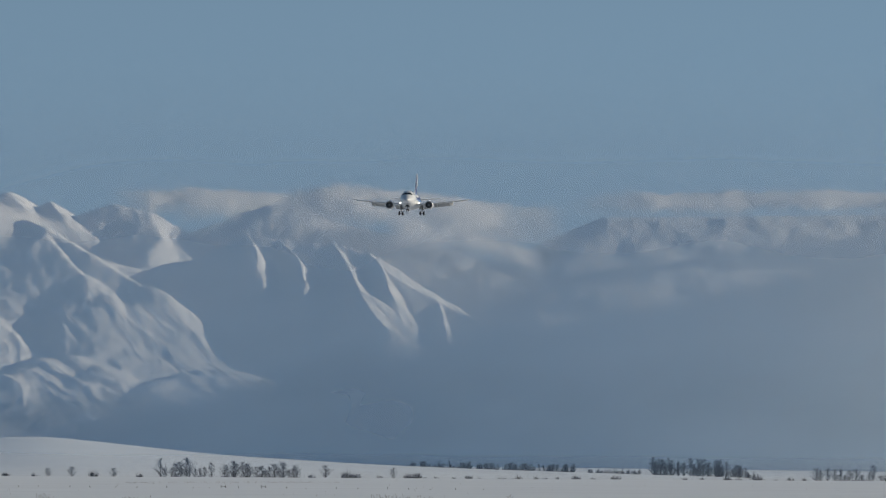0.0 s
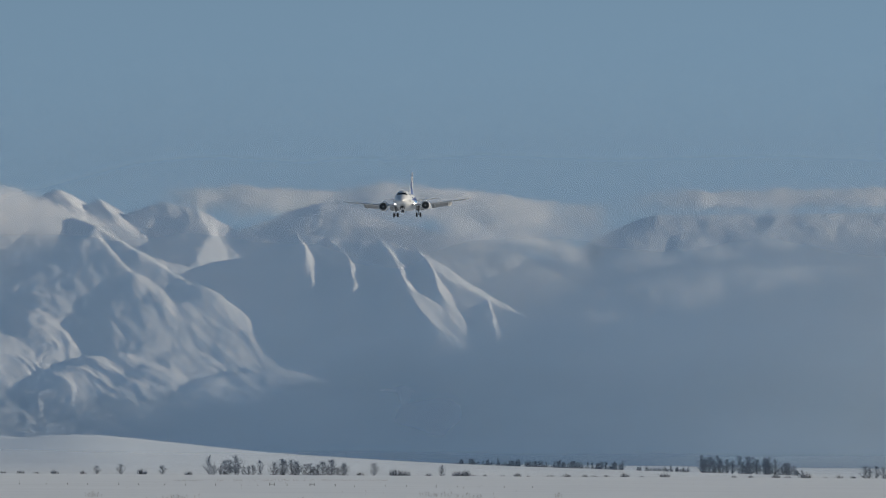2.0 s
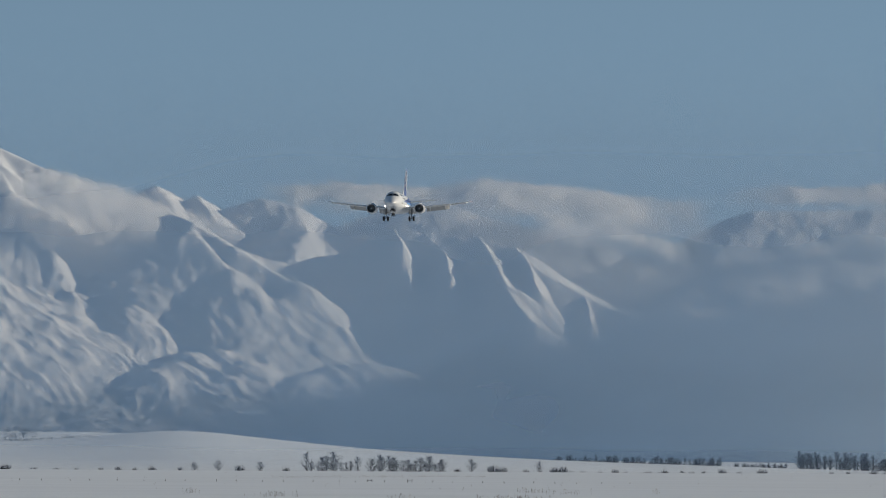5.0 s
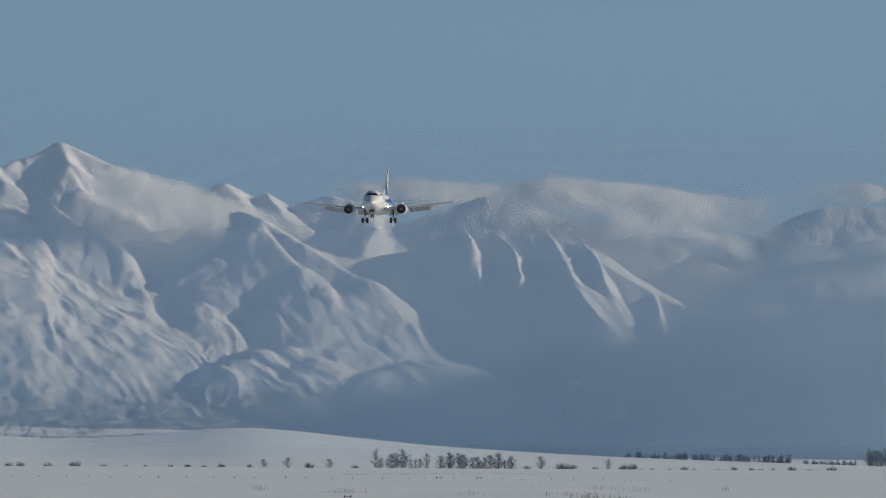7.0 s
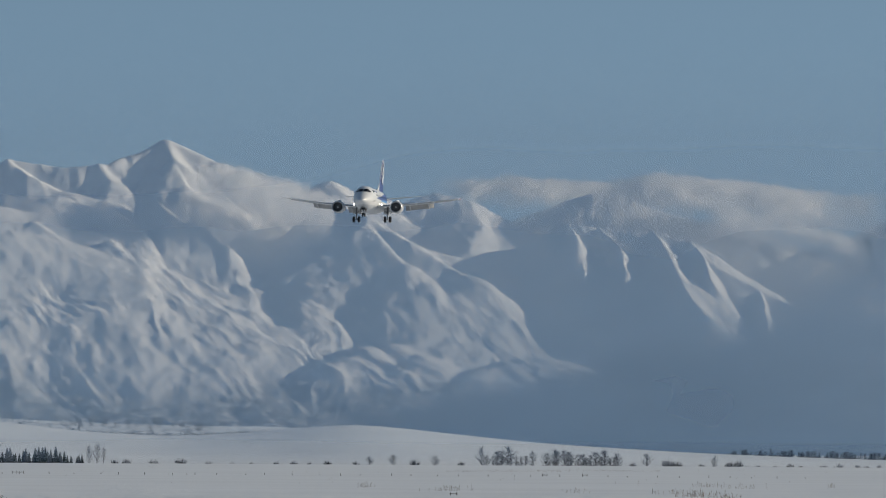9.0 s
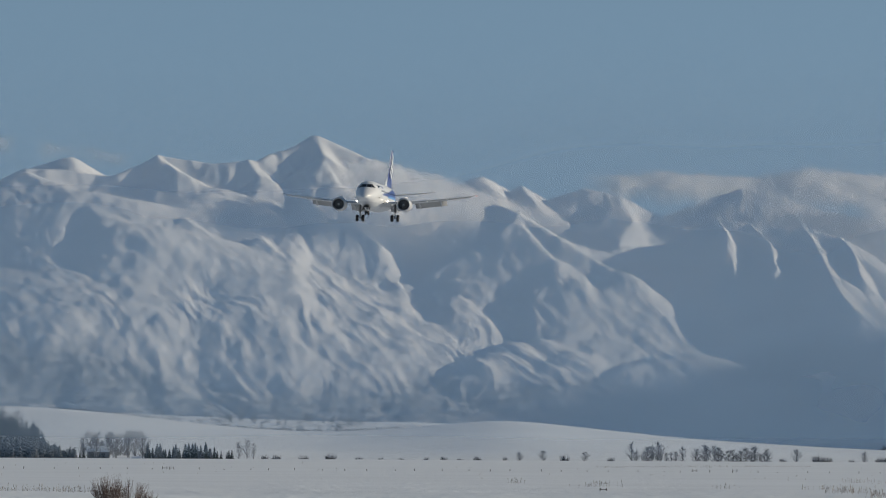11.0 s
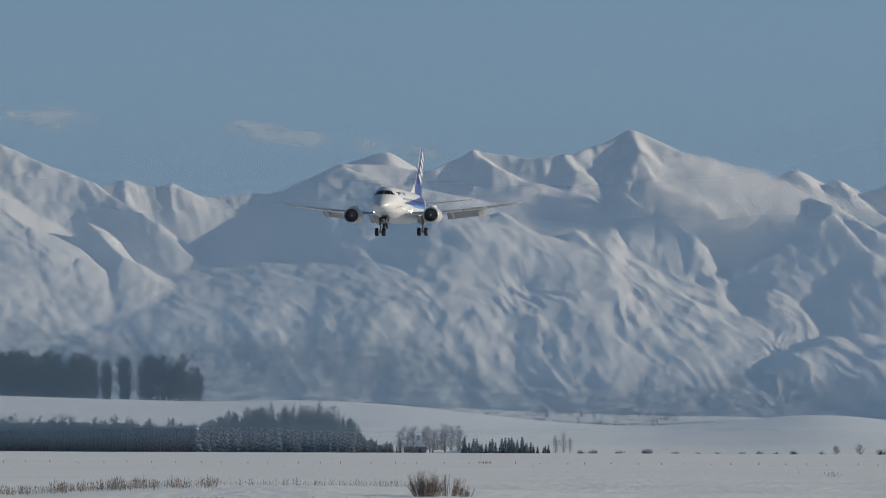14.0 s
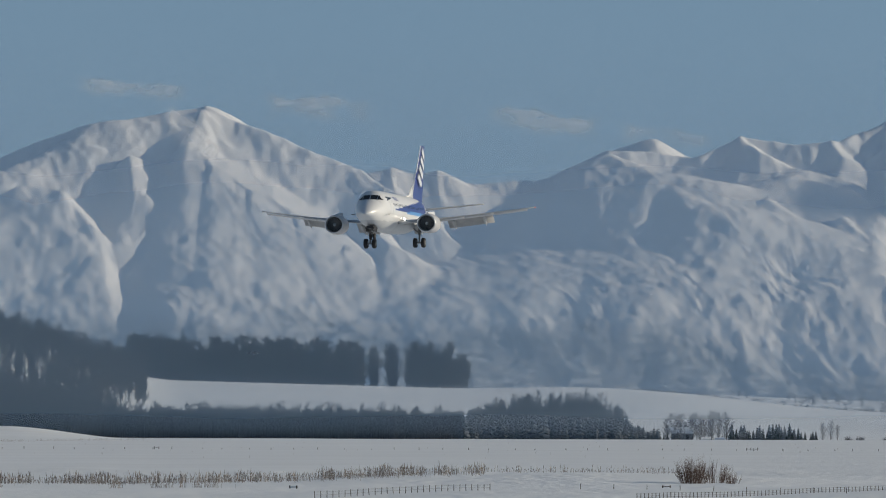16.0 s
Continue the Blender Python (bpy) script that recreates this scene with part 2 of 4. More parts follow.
# far walls and summits behind
spine(0.50, 0.50, 0.70, (-2049, 1250, 431), (-1959, 1260, 455), (-1919, 1260, 445), (-1874, 1260, 450), (-1819, 1260, 427), edge=4)
spine(0.80, 0.80, 0.90, (-1959, 1255, 455), (-1949, 1190, 416), edge=4)
spine(0.80, 0.80, 0.90, (-1874, 1255, 450), (-1864, 1190, 406), edge=4)
spine(0.30, 0.40, 0.60, (-1819, 1270, 426), (-1719, 1270, 433), (-1639, 1280, 432), edge=6)
spine(0.40, 0.50, 0.80, (-1499, 1300, 508), (-1489, 1250, 486), edge=4)
spine(0.50, 0.55, 0.80, (-768, 1150, 478), (-737, 1060, 429), (-717, 980, 389), edge=4)
spine(0.60, 0.55, 0.80, (-697, 1150, 461), (-667, 1060, 419), edge=4)
spine(0.35, 0.62, 0.80, (-575, 1150, 456), (-517, 1120, 443), (-505, 1020, 400), (-522, 900, 350), edge=5)
spine(0.42, 0.35, 0.70, (-384, 1300, 426), (-295, 1300, 457), (-224, 1290, 435), (-64, 1260, 401), edge=10)
spine(0.50, 0.60, 0.80, (66, 1150, 351), (116, 1120, 335), (202, 1060, 297), edge=4)
spine(0.50, 0.30, 0.50, (216, 1240, 382), (296, 1300, 438), (783, 1300, 445), (1411, 1300, 457), edge=14)
spine(0.30, 0.30, 0.50, (366, 1080, 353), (784, 1060, 345), (1411, 1060, 358), edge=20)
spine(0.30, 0.30, 0.50, (317, 760, 263), (784, 700, 235), (1412, 700, 248), edge=20)


def mountain_height(u, d):
    wu = u + 13 * fractal(u / 130, d / 130, 4)
    wd = d + 18 * fractal(u / 130 + 50, d / 130, 4)
    crest = along(SKYLINE, u)
    face = np.where(wd < 390, wd / 2.6, 150 + (wd - 390) / 1.35) - 34
    face = face - 45 * smooth(-1950, -1820, u) * smooth(-1520, -1640, u) * smooth(180, 420, wd)
    top = np.minimum(face - 110 * smooth(300, 620, wd), crest - 120 - 0.6 * np.maximum(0, wd - 190 - 1.35 * crest))
    top = np.maximum(top, -60 + 0.12 * d)
    for left, right, front, line, edge, melt, far in SPINES:
        reach = 1000 if right < 0.3 or left < 0.3 else 480
        cols = np.flatnonzero((u[0] > min(p[0] for p in line) - reach) & (u[0] < max(p[0] for p in line) + reach))
        if not len(cols):
            continue
        cols = slice(cols[0], cols[-1] + 1)
        pu, pd, was = wu[:, cols], wd[:, cols], top[:, cols]
        h = np.full(pu.shape, -1e3)
        for (u0, d0, v0), (u1, d1, v1) in zip(line[:-1], line[1:]):
            du, dd = u1 - u0, d1 - d0
            k = np.clip(((pu - u0) * du + (pd - d0) * dd) / (du * du + dd * dd), 0, 1)
            off_u, off_d = pu - u0 - k * du, pd - d0 - k * dd
            side = left + (right - left) * smooth(-2 * edge, 2 * edge, off_u)
            level = v0 + k * (v1 - v0)
            steep = front * (0.6 + 0.5 * smooth(120, 260, level))
            fall = np.sqrt((side * off_u) ** 2 + (steep * off_d) ** 2 + edge * edge) - edge
            h = np.maximum(h, level - fall - far * np.maximum(off_u, 0) ** 2)
        m = np.clip(0.5 + (h - was) / (2 * melt), 0, 1)
        top[:, cols] = was + m * (h - was) + melt / 2 * m * (1 - m)
    calm = smooth(110, 420, wd)        # the foothills lie gently
    top = top * calm + (face + 14) * (1 - calm)
    # runnels and lobes follow the fall of the slopes
    shield = smooth(-1620, -1400, u) * smooth(-250, -600, u) * smooth(360, 260, top)
    slant = u + 0.8 * d + 75 * fractal(u / 170, d / 170, 3)
    gully = np.abs(fractal(slant / 90, (d - 0.6 * u) / 380, 3))
    lobes = np.abs(fractal(slant / 130 + 40, (d - 0.6 * u) / 230, 3))
    rough = fractal(slant / 46, (d - 0.6 * u) / 90, 4) * np.clip(0.5 + 1.2 * fractal(u / 120 + 9, d / 120, 2), 0, 1.2)
    right = 1 - 0.8 * smooth(0, 200, u)
    relief = -4.0 * gully - 14 * shield * lobes + (1.2 + 4.2 * shield) * rough
    return top + smooth(20, 110, top) * right * relief


def build_mountains():
    us = np.concatenate([np.linspace(-3900, -2720, 120, endpoint=False), np.linspace(-2720, 840, 1640, endpoint=False), np.linspace(840, 1400, 60)])
    ds = np.concatenate([np.linspace(-260, 0, 40, endpoint=False), np.linspace(0, 960, 330, endpoint=False), np.linspace(960, 1500, 90)])
    d, u = np.meshgrid(ds, us, indexing="ij")
    v = mountain_height(u, d)
    r = BASE_R + d * STEP
    z = EYE + r * v / F
    points = np.stack([np.sin(u / F) * r, np.cos(u / F) * r, z], -1)
    me = grid_mesh("mountain_range", points[:, ::-1], MOUNTAIN)
    # one tint for woods and for shade at the foot, higher at both ends
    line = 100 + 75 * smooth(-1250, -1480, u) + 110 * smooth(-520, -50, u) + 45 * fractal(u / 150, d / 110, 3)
    wood_shade = smooth(34, -34, v - line) * (0.82 + 0.55 * fractal(u / 46, v / 9, 4) + 0.3 * fractal(u / 9, v / 5, 2))
    me.attributes.new("wood_shade", "FLOAT", "POINT").data.foreach_set("value", np.clip(wood_shade, 0, 1)[:, ::-1].reshape(-1))
    tagged(new("mountain_range", me), "snow-covered mountain range with lit ridges and forested foothills", "mountain", kind="structure")


build_mountains()


# ---- the airliner: forward is +y, its right side is +x, z = 0 under the main wheels ----
WHITE = material("white_paint", (0.62, 0.64, 0.66), 0.3, 0, 0.05, 0.8)
BELLY = material("grey_belly_paint", (0.5, 0.53, 0.56), 0.35, 0, 0.1, 0.9)
COWL = material("grey_cowl_paint", (0.45, 0.46, 0.48), 0.35, 0, 0.1, 0.9)
NAVY = material("dark_blue_paint", (0.03, 0.05, 0.22), 0.28, 0, 0.1, 0.8)
AZURE = material("light_blue_paint", (0.1, 0.28, 0.6), 0.28, 0, 0.1, 0.8)
WING_GREY = material("wing_grey_paint", (0.44, 0.46, 0.48), 0.4, 0.1, 0.14, 1.2)
FLAP_GREY = material("flap_grey_paint", (0.38, 0.39, 0.4), 0.45, 0.1, 0.18, 1.5)
BARE = material("bare_aluminium", (0.6, 0.61, 0.63), 0.28, 0.9, 0.1, 2.0)
DARK = material("dark_metal", (0.03, 0.032, 0.036), 0.5, 0.4, 0.3, 3.0)
GLASS = material("cockpit_glass", (0.012, 0.014, 0.018), 0.08, 0, 0.1, 2.0)
RUBBER = material("tyre_rubber", (0.018, 0.018, 0.019), 0.8, 0, 0.3, 4.0)
STEEL = material("gear_steel", (0.16, 0.165, 0.17), 0.45, 0.5, 0.2, 4.0)
LAMP = material("landing_light_glow", (0.9, 0.88, 0.8), 0.3, 0, 0.02, 1.0, glow=6.0)
LAMP_SOFT = material("taxi_light_glow", (0.9, 0.88, 0.8), 0.3, 0, 0.02, 1.0, glow=3.0)
RED_GLOW = material("port_light_glow", (0.7, 0.1, 0.08), 0.3, 0, 0.02, 1.0)


def ring_loft(bm, rings, closed=True, caps=True):
    """Skins a row of rings of points."""
    made = [[bm.verts.new(p) for p in ring] for ring in rings]
    n = len(made[0])
    for a_, b_ in zip(made[:-1], made[1:]):
        for i in range(n if closed else n - 1):
            bm.faces.new((a_[i], a_[(i + 1) % n], b_[(i + 1) % n], b_[i]))
    if caps:
        bm.faces.new(made[0][::-1])
        bm.faces.new(made[-1])
    bmesh.ops.recalc_face_normals(bm, faces=bm.faces[:])
    return made


def tube(bm, p0, p1, r0, r1=None, n=10):
    p0, p1 = Vector(p0), Vector(p1)
    turn = (p1 - p0).to_track_quat("Z", "Y").to_matrix().to_4x4()
    bmesh.ops.create_cone(bm, segments=n, radius1=r0, radius2=r0 if r1 is None else r1, depth=(p1 - p0).length, cap_ends=True,
                          matrix=Matrix.Translation((p0 + p1) / 2) @ turn)


def box(bm, centre, size, turn=(0, 0, 0)):
    bmesh.ops.create_cube(bm, size=1, matrix=pose(*centre, *turn) @ Matrix.Diagonal((*size, 1)))


def hull(y):
    """Half width, centre height and half height of the fuselage at y."""
    nose, tail = 14.9, -14.6
    if y > 8.6:
        k = min(1.0, (nose - y) / (nose - 8.6))
        w = 1.88 * (1 - (1 - k) ** 2.1) ** 0.62
        low, high = 1.55 + 1.35 * (1 - k) ** 2.2, 2.9 + 2.62 * min(1.0, (k * 1.12)) ** 0.62
        if k < 0.36:
            high = 2.9 + 1.55 * (k / 0.36) ** 0.7
        elif k < 0.62:
            high = 4.45 + 1.0 * smooth(0.36, 0.62, k) + 0.0
        else:
            high = 5.45 + 0.1 * (k - 0.62) / 0.38
        return max(w, 0.03), (low + high) / 2, max((high - low) / 2, 0.03)
    if y < -3.0:
        k = (-3.0 - y) / (-3.0 - tail)
        w = 1.88 * (1 - k ** 1.9 * 0.9)
        low, high = 1.55 + 2.75 * k ** 1.5, 5.55 - 0.35 * k ** 2
        return w, (low + high) / 2, (high - low) / 2
    return 1.88, 3.55, 2.0


def skin(y, angle, proud=0.0):
    """A point of the fuselage's skin, angle in radians from the right side upwards."""
    w, c, h = hull(y)
    return Vector(((w + proud) * math.cos(angle), y, c + (h + proud) * math.sin(angle)))


def on_nose(x, z, proud, side):
    """The point of the nose's skin at the half width x and the height z."""
    low, high = 9.0, 14.8
    for i in range(40):
        y = (low + high) / 2
        w, c, h = hull(y)
        inside = (x / w) ** 2 + ((z - c) / h) ** 2 < 1
        low, high = (y, high) if inside else (low, y)
    return Vector((side * x, low + proud, z + proud))


def build_fuselage(parent):
    n = 72
    ys = sorted(set([14.9 - 0.02] + list(np.linspace(14.8, 8.6, 44)) + list(np.linspace(8.6, -3, 60)) + list(np.linspace(-3, -14.6, 60))), reverse=True)
    bm = bmesh.new()
    ring_loft(bm, [[skin(y, 2 * math.pi * i / n) for i in range(n)] for y in ys])
    for f in bm.faces:
        p = f.calc_center_median()
        line = 3.55 + 0.02 * (9 - p.y)                     # the blue band starts behind the cockpit and widens to the tail
        wide = 0.05 + 0.105 * max(0.0, 9.0 - p.y)
        top = line + wide * (0.7 if p.y > -8 else 0.7 + 0.12 * (-8 - p.y))
        if p.y < 9.0 and line - 0.3 * wide < p.z < top:
            f.material_index = 2 if p.z > line - 0.08 * wide else 3
        elif p.z < 2.35:
            f.material_index = 1
    body = part("fuselage", bm, [WHITE, BELLY, NAVY, AZURE], parent, "white fuselage with a widening blue band", soft=True)
    # cockpit panes: three to a side, wrapped round the brow
    for side in (-1, 1):
        for x0, x1, low, high in ((0.05, 0.72, 4.5, 4.98), (0.78, 1.24, 4.46, 4.92), (1.29, 1.56, 4.42, 4.82)):
            bm = bmesh.new()
            pts = [on_nose(x, z, 0.02, side) for x, z in ((x0, high), (x1, high - 0.04), (x1, low - 0.03), (x0, low))]
            ring_loft(bm, [[p - Vector((0, 0.14, 0.02)) for p in pts], pts])
            part("cockpit_window", bm, GLASS, body, "dark cockpit pane")
        for k in range(26):
            y = 8.9 - k * 0.66
            if y < -8.4:
                break
            bm = bmesh.new()
            ang = radians(17)
            ring = []
            for j in range(8):
                dy, da = 0.12 * math.cos(j * math.pi / 4), 0.085 * math.sin(j * math.pi / 4)
                ring.append((dy, da))
            q = ang
            outer = [skin(y + dy, (q + da) if side > 0 else math.pi - (q + da), 0.012) for dy, da in ring]
            inner = [skin(y + dy, (q + da) if side > 0 else math.pi - (q + da), -0.05) for dy, da in ring]
            ring_loft(bm, [inner, outer])
            part("cabin_window", bm, GLASS, body)
        # entry door frames
        for y0, y1 in ((10.35, 9.45), (-9.2, -10.0)):
            bm = bmesh.new()
            for (ya, aa), (yb, ab) in (((y0, -12), (y0, 42)), ((y0, 42), (y1, 42)), ((y1, 42), (y1, -12)), ((y1, -12), (y0, -12))):
                for s in range(8):
                    k0, k1 = s / 8, (s + 1) / 8
                    q0, q1 = radians(aa + (ab - aa) * k0), radians(aa + (ab - aa) * k1)
                    if side < 0:
                        q0, q1 = math.pi - q0, math.pi - q1
                    tube(bm, skin(ya + (yb - ya) * k0, q0, 0.0), skin(ya + (yb - ya) * k1, q1, 0.0), 0.022, n=6)
            part("door_frame", bm, BELLY, body)
    # plain dark strokes where the name stands on the forward side
    for side in (-1, 1):
        for k in range(3):
            bm = bmesh.new()
            y = 8.0 - k * 0.8
            q = [(y, 44), (y - 0.5, 44), (y - 0.75, 31), (y - 0.25, 31)]
            pts = [skin(a_, radians(b_) if side > 0 else math.pi - radians(b_), 0.012) for a_, b_ in q]
            ring_loft(bm, [[p * 1.0 - Vector((side * 0.03, 0, 0.02)) for p in pts], pts])
            part("name_stroke", bm, NAVY, body)
    bm = bmesh.new()
    tube(bm, (0, 5.2, 5.5), (0, 5.0, 5.85), 0.05, 0.02)
    part("antenna", bm, BELLY, body)
    for side in (-1, 1):
        bm = bmesh.new()
        tube(bm, (side * 2.0, 11.9, 3.0), (side * 1.7, 11.2, 3.02), 0.03, 0.03, 6)
        part("pitot_probe", bm, DARK, body)
    return body


def foil(chord, thick, n=18):
    """An aerofoil's outline, leading edge at 0, trailing edge at -chord."""
    pts = []
    for i in range(n):
        q = 2 * math.pi * i / n
        x = 0.5 + 0.5 * math.cos(q)
        t = thick * 2.6 * (0.2969 * math.sqrt(x) - 0.126 * x - 0.3516 * x * x + 0.2843 * x ** 3 - 0.1036 * x ** 4)
        pts.append((-x * chord, (t if math.sin(q) >= 0 else -t) * chord + 0.02 * chord * math.sin(math.pi * x)))
    return pts


def wing_line(s):
    """Leading edge y, z, chord and thickness at the share s of the half span (x from 1.6 to 14.4)."""
    x = 1.6 + s * 12.8
    lead = 5.2 - 0.52 * (x - 1.6) + (0.9 * (1 - min(1, s / 0.25)) if s < 0.25 else 0)
    z = 2.35 + 0.105 * (x - 1.6) + 0.0022 * (x - 1.6) ** 2
    chord = 6.6 - 3.6 * min(1, s / 0.33) if s < 0.33 else 3.0 - 1.5 * (s - 0.33) / 0.67
    return x, lead, z, chord, 0.13 - 0.03 * s


def build_wing(parent, side):
    bm = bmesh.new()
    rings = []
    for s in np.linspace(0, 1, 22):
        x, lead, z, chord, thick = wing_line(s)
        rings.append([(side * x, lead + a_, z + b_ - 0.02 * a_) for a_, b_ in foil(chord, thick)])
    ring_loft(bm, rings)
    wing = part("wing", bm, WING_GREY, parent, "grey swept wing with lowered flaps", soft=True)
    # drooped leading-edge slats
    for s0, s1 in ((0.30, 0.48), (0.485, 0.70), (0.705, 0.95)):
        bm = bmesh.new()
        rings = []
        for s in np.linspace(s0, s1, 6):
            x, lead, z, chord, thick = wing_line(s)
            rings.append([(side * x, lead + 0.22 + a_, z - 0.10 + b_ + 0.25 * a_) for a_, b_ in foil(0.55, 0.26, 12)])
        ring_loft(bm, rings)
        part("slat", bm, BARE, wing, "bright metal slat", soft=True)
    # flaps behind and below the trailing edge, inboard and outboard of the engine
    for s0, s1, drop in ((0.02, 0.19, 28), (0.31, 0.66, 26)):
        for k in range(2):
            bm = bmesh.new()
            rings = []
            for s in np.linspace(s0, s1, 5):
                x, lead, z, chord, thick = wing_line(s)
                y0, z0 = lead - chord * 0.9 - 0.15 - 0.75 * k, z - 0.02 - 0.32 * k
                c_ = (1.0 if s0 < 0.1 else 0.85) * (1 - 0.15 * k)
                q = radians(drop + 14 * k)
                rings.append([(side * x, y0 + a_ * math.cos(q) - b_ * math.sin(q), z0 + a_ * math.sin(q) + b_ * math.cos(q)) for a_, b_ in foil(c_, 0.12, 12)])
            ring_loft(bm, rings)
            part("flap", bm, FLAP_GREY, wing, "lowered grey flap", soft=True)
    # canoe-shaped flap fairings
    for s in (0.12, 0.37, 0.60):
        x, lead, z, chord, thick = wing_line(s)
        bm = bmesh.new()
        rings = []
        for k in np.linspace(0, 1, 9):
            w = 0.16 * math.sin(math.pi * min(0.97, max(0.03, k))) ** 0.7
            y, zz = lead - chord * 0.55 - 2.1 * k, z - 0.22 - 0.75 * k ** 1.6
            rings.append([(side * x + w * math.cos(q), y, zz + 1.5 * w * math.sin(q)) for q in np.linspace(0, 2 * math.pi, 10, endpoint=False)])
        ring_loft(bm, rings)
        part("flap_fairing", bm, WING_GREY, wing, soft=True)
    x, lead, z, chord, thick = wing_line(1.0)
    bm = bmesh.new()
    bmesh.ops.create_icosphere(bm, subdivisions=2, radius=0.09, matrix=pose(side * (x + 0.02), lead - 0.5, z))
    part("wing_tip_light", bm, RED_GLOW if side < 0 else BELLY, wing)
    return wing


def build_engine(parent, side):
    cx, cz, front = side * 4.83, 2.2, 7.4
    bm = bmesh.new()
    n = 40
    prof = [(0.55, 0.78), (0.2, 0.77), (0.03, 0.83), (0.0, 0.88), (0.05, 0.93), (0.3, 0.98), (0.9, 1.03), (1.9, 1.03), (2.8, 0.95), (3.5, 0.80), (3.5, 0.74), (3.0, 0.7)]

    def squash(r, q):
        flat = 0.94 if math.sin(q) < -0.5 else 1.0           # flattened underside of the cowl
        return (cx + 1.04 * r * math.cos(q), cz + r * math.sin(q) * flat)
    rings = []
    for y, r in prof:
        ring = []
        for i in range(n):
            q = 2 * math.pi * i / n
            x, z = squash(r, q)
            ring.append((x, front - y, z))
        rings.append(ring)
    ring_loft(bm, rings, caps=False)
    for f in bm.faces:
        y = f.calc_center_median().y
        if y > front - 0.17:
            f.material_index = 1
    engine = part("engine", bm, [COWL, BARE], parent, "grey engine cowl with bare metal lip", soft=True)
    bm = bmesh.new()
    tube(bm, (cx, front - 0.5, cz), (cx, front - 3.4, cz), 0.79, 0.7, 32)
    part("intake_duct", bm, DARK, engine, "dark intake")
    bm = bmesh.new()
    for i in range(24):
        q = 2 * math.pi * i / 24
        box(bm, (cx + 0.43 * math.cos(q), front - 0.42, cz + 0.43 * math.sin(q)), (0.58, 0.02, 0.11), (35, -math.degrees(q), 0))
    part("fan", bm, STEEL, engine, "dark fan blades")
    bm = bmesh.new()
    ring_loft(bm, [[(cx + r * math.cos(q), front - y, cz + r * math.sin(q)) for q in np.linspace(0, 2 * math.pi, 16, endpoint=False)] for y, r in ((0.1, 0.01), (0.18, 0.09), (0.4, 0.17))])
    part("spinner", bm, BELLY, engine, soft=True)
    bm = bmesh.new()
    tube(bm, (cx, front - 3.3, cz), (cx, front - 4.6, cz + 0.05), 0.62, 0.36, 28)
    part("exhaust_nozzle", bm, BARE, engine, soft=True)
    bm = bmesh.new()
    box(bm, (cx, front - 2.5, cz + 1.0), (0.26, 3.2, 0.5), (-4, 0, 0))
    bmesh.ops.bevel(bm, geom=bm.edges[:], offset=0.08, segments=2, affect="EDGES")
    part("pylon", bm, WHITE, engine)


def build_tail(parent):
    def fin_at(k):
        return (-8.6 - 5.0 * k, 5.35 + 5.95 * k, 5.6 - 3.4 * k)
    bm = bmesh.new()
    rings = []
    for k in np.linspace(-0.08, 1, 30):
        y, z, c_ = fin_at(k)
        rings.append([(b_, y + a_, z) for a_, b_ in foil(c_, 0.085, 24)])
    ring_loft(bm, rings)
    for f in bm.faces:
        p = f.calc_center_median()
        k = (p.z - 5.35) / 5.95
        back = fin_at(k)[0] - p.y
        f.material_index = 1 if back < 0.16 else 0
    fin = part("fin", bm, [NAVY, WHITE], parent, "dark blue fin with white strokes", soft=True)
    bm = bmesh.new()
    rings = [[(0.03 + w, y, z0), (-0.03 - w, y, z0), (-0.03, y - 0.05, z1), (0.03, y - 0.05, z1)] for y, w, z0, z1 in ((-5.2, 0.0, 5.45, 5.5), (-7.2, 0.05, 5.45, 5.85), (-9.0, 0.1, 5.4, 6.8))]
    ring_loft(bm, rings)
    part("dorsal_fin", bm, WHITE, fin, soft=True)
    for side in (-1, 1):
        for k0 in (0.24, 0.40, 0.56, 0.72):
            bm = bmesh.new()
            pts = []
            for k, back in ((k0, 2.9), (k0 + 0.17, 0.55), (k0 + 0.25, 0.75), (k0 + 0.09, 3.0)):
                y, z, c_ = fin_at(min(k, 0.97))
                back = min(back, c_ * 0.8)
                pts.append(Vector((side * (0.085 * c_ * 0.42 + 0.05), y - back, z)))
            ring_loft(bm, [[p - Vector((side * 0.12, 0, 0)) for p in pts], pts])
            part("fin_stroke", bm, WHITE, fin, "white stroke of the tail sign")
    for side in (-1, 1):
        bm = bmesh.new()
        rings = []
        for s in np.linspace(0, 1, 10):
            x = 0.5 + 5.85 * s
            rings.append([(side * x, -10.9 - 0.62 * (x - 0.5) + a_, 4.4 + 0.115 * (x - 0.5) + b_) for a_, b_ in foil(3.3 - 2.1 * s, 0.09, 16)])
        ring_loft(bm, rings)
        part("tailplane", bm, WING_GREY, parent, "grey horizontal tailplane", soft=True)


def wheel(bm, x, y, z, r, w):
    """A tyre with rounded shoulders, its axle along x."""
    prof = [(-w / 2, r * 0.55), (-w / 2, r * 0.85), (-w * 0.32, r * 0.98), (0, r), (w * 0.32, r * 0.98), (w / 2, r * 0.85), (w / 2, r * 0.55)]
    ring_loft(bm, [[(x + a_, y + b_ * math.cos(q), z + b_ * math.sin(q)) for q in np.linspace(0, 2 * math.pi, 24, endpoint=False)] for a_, b_ in prof])


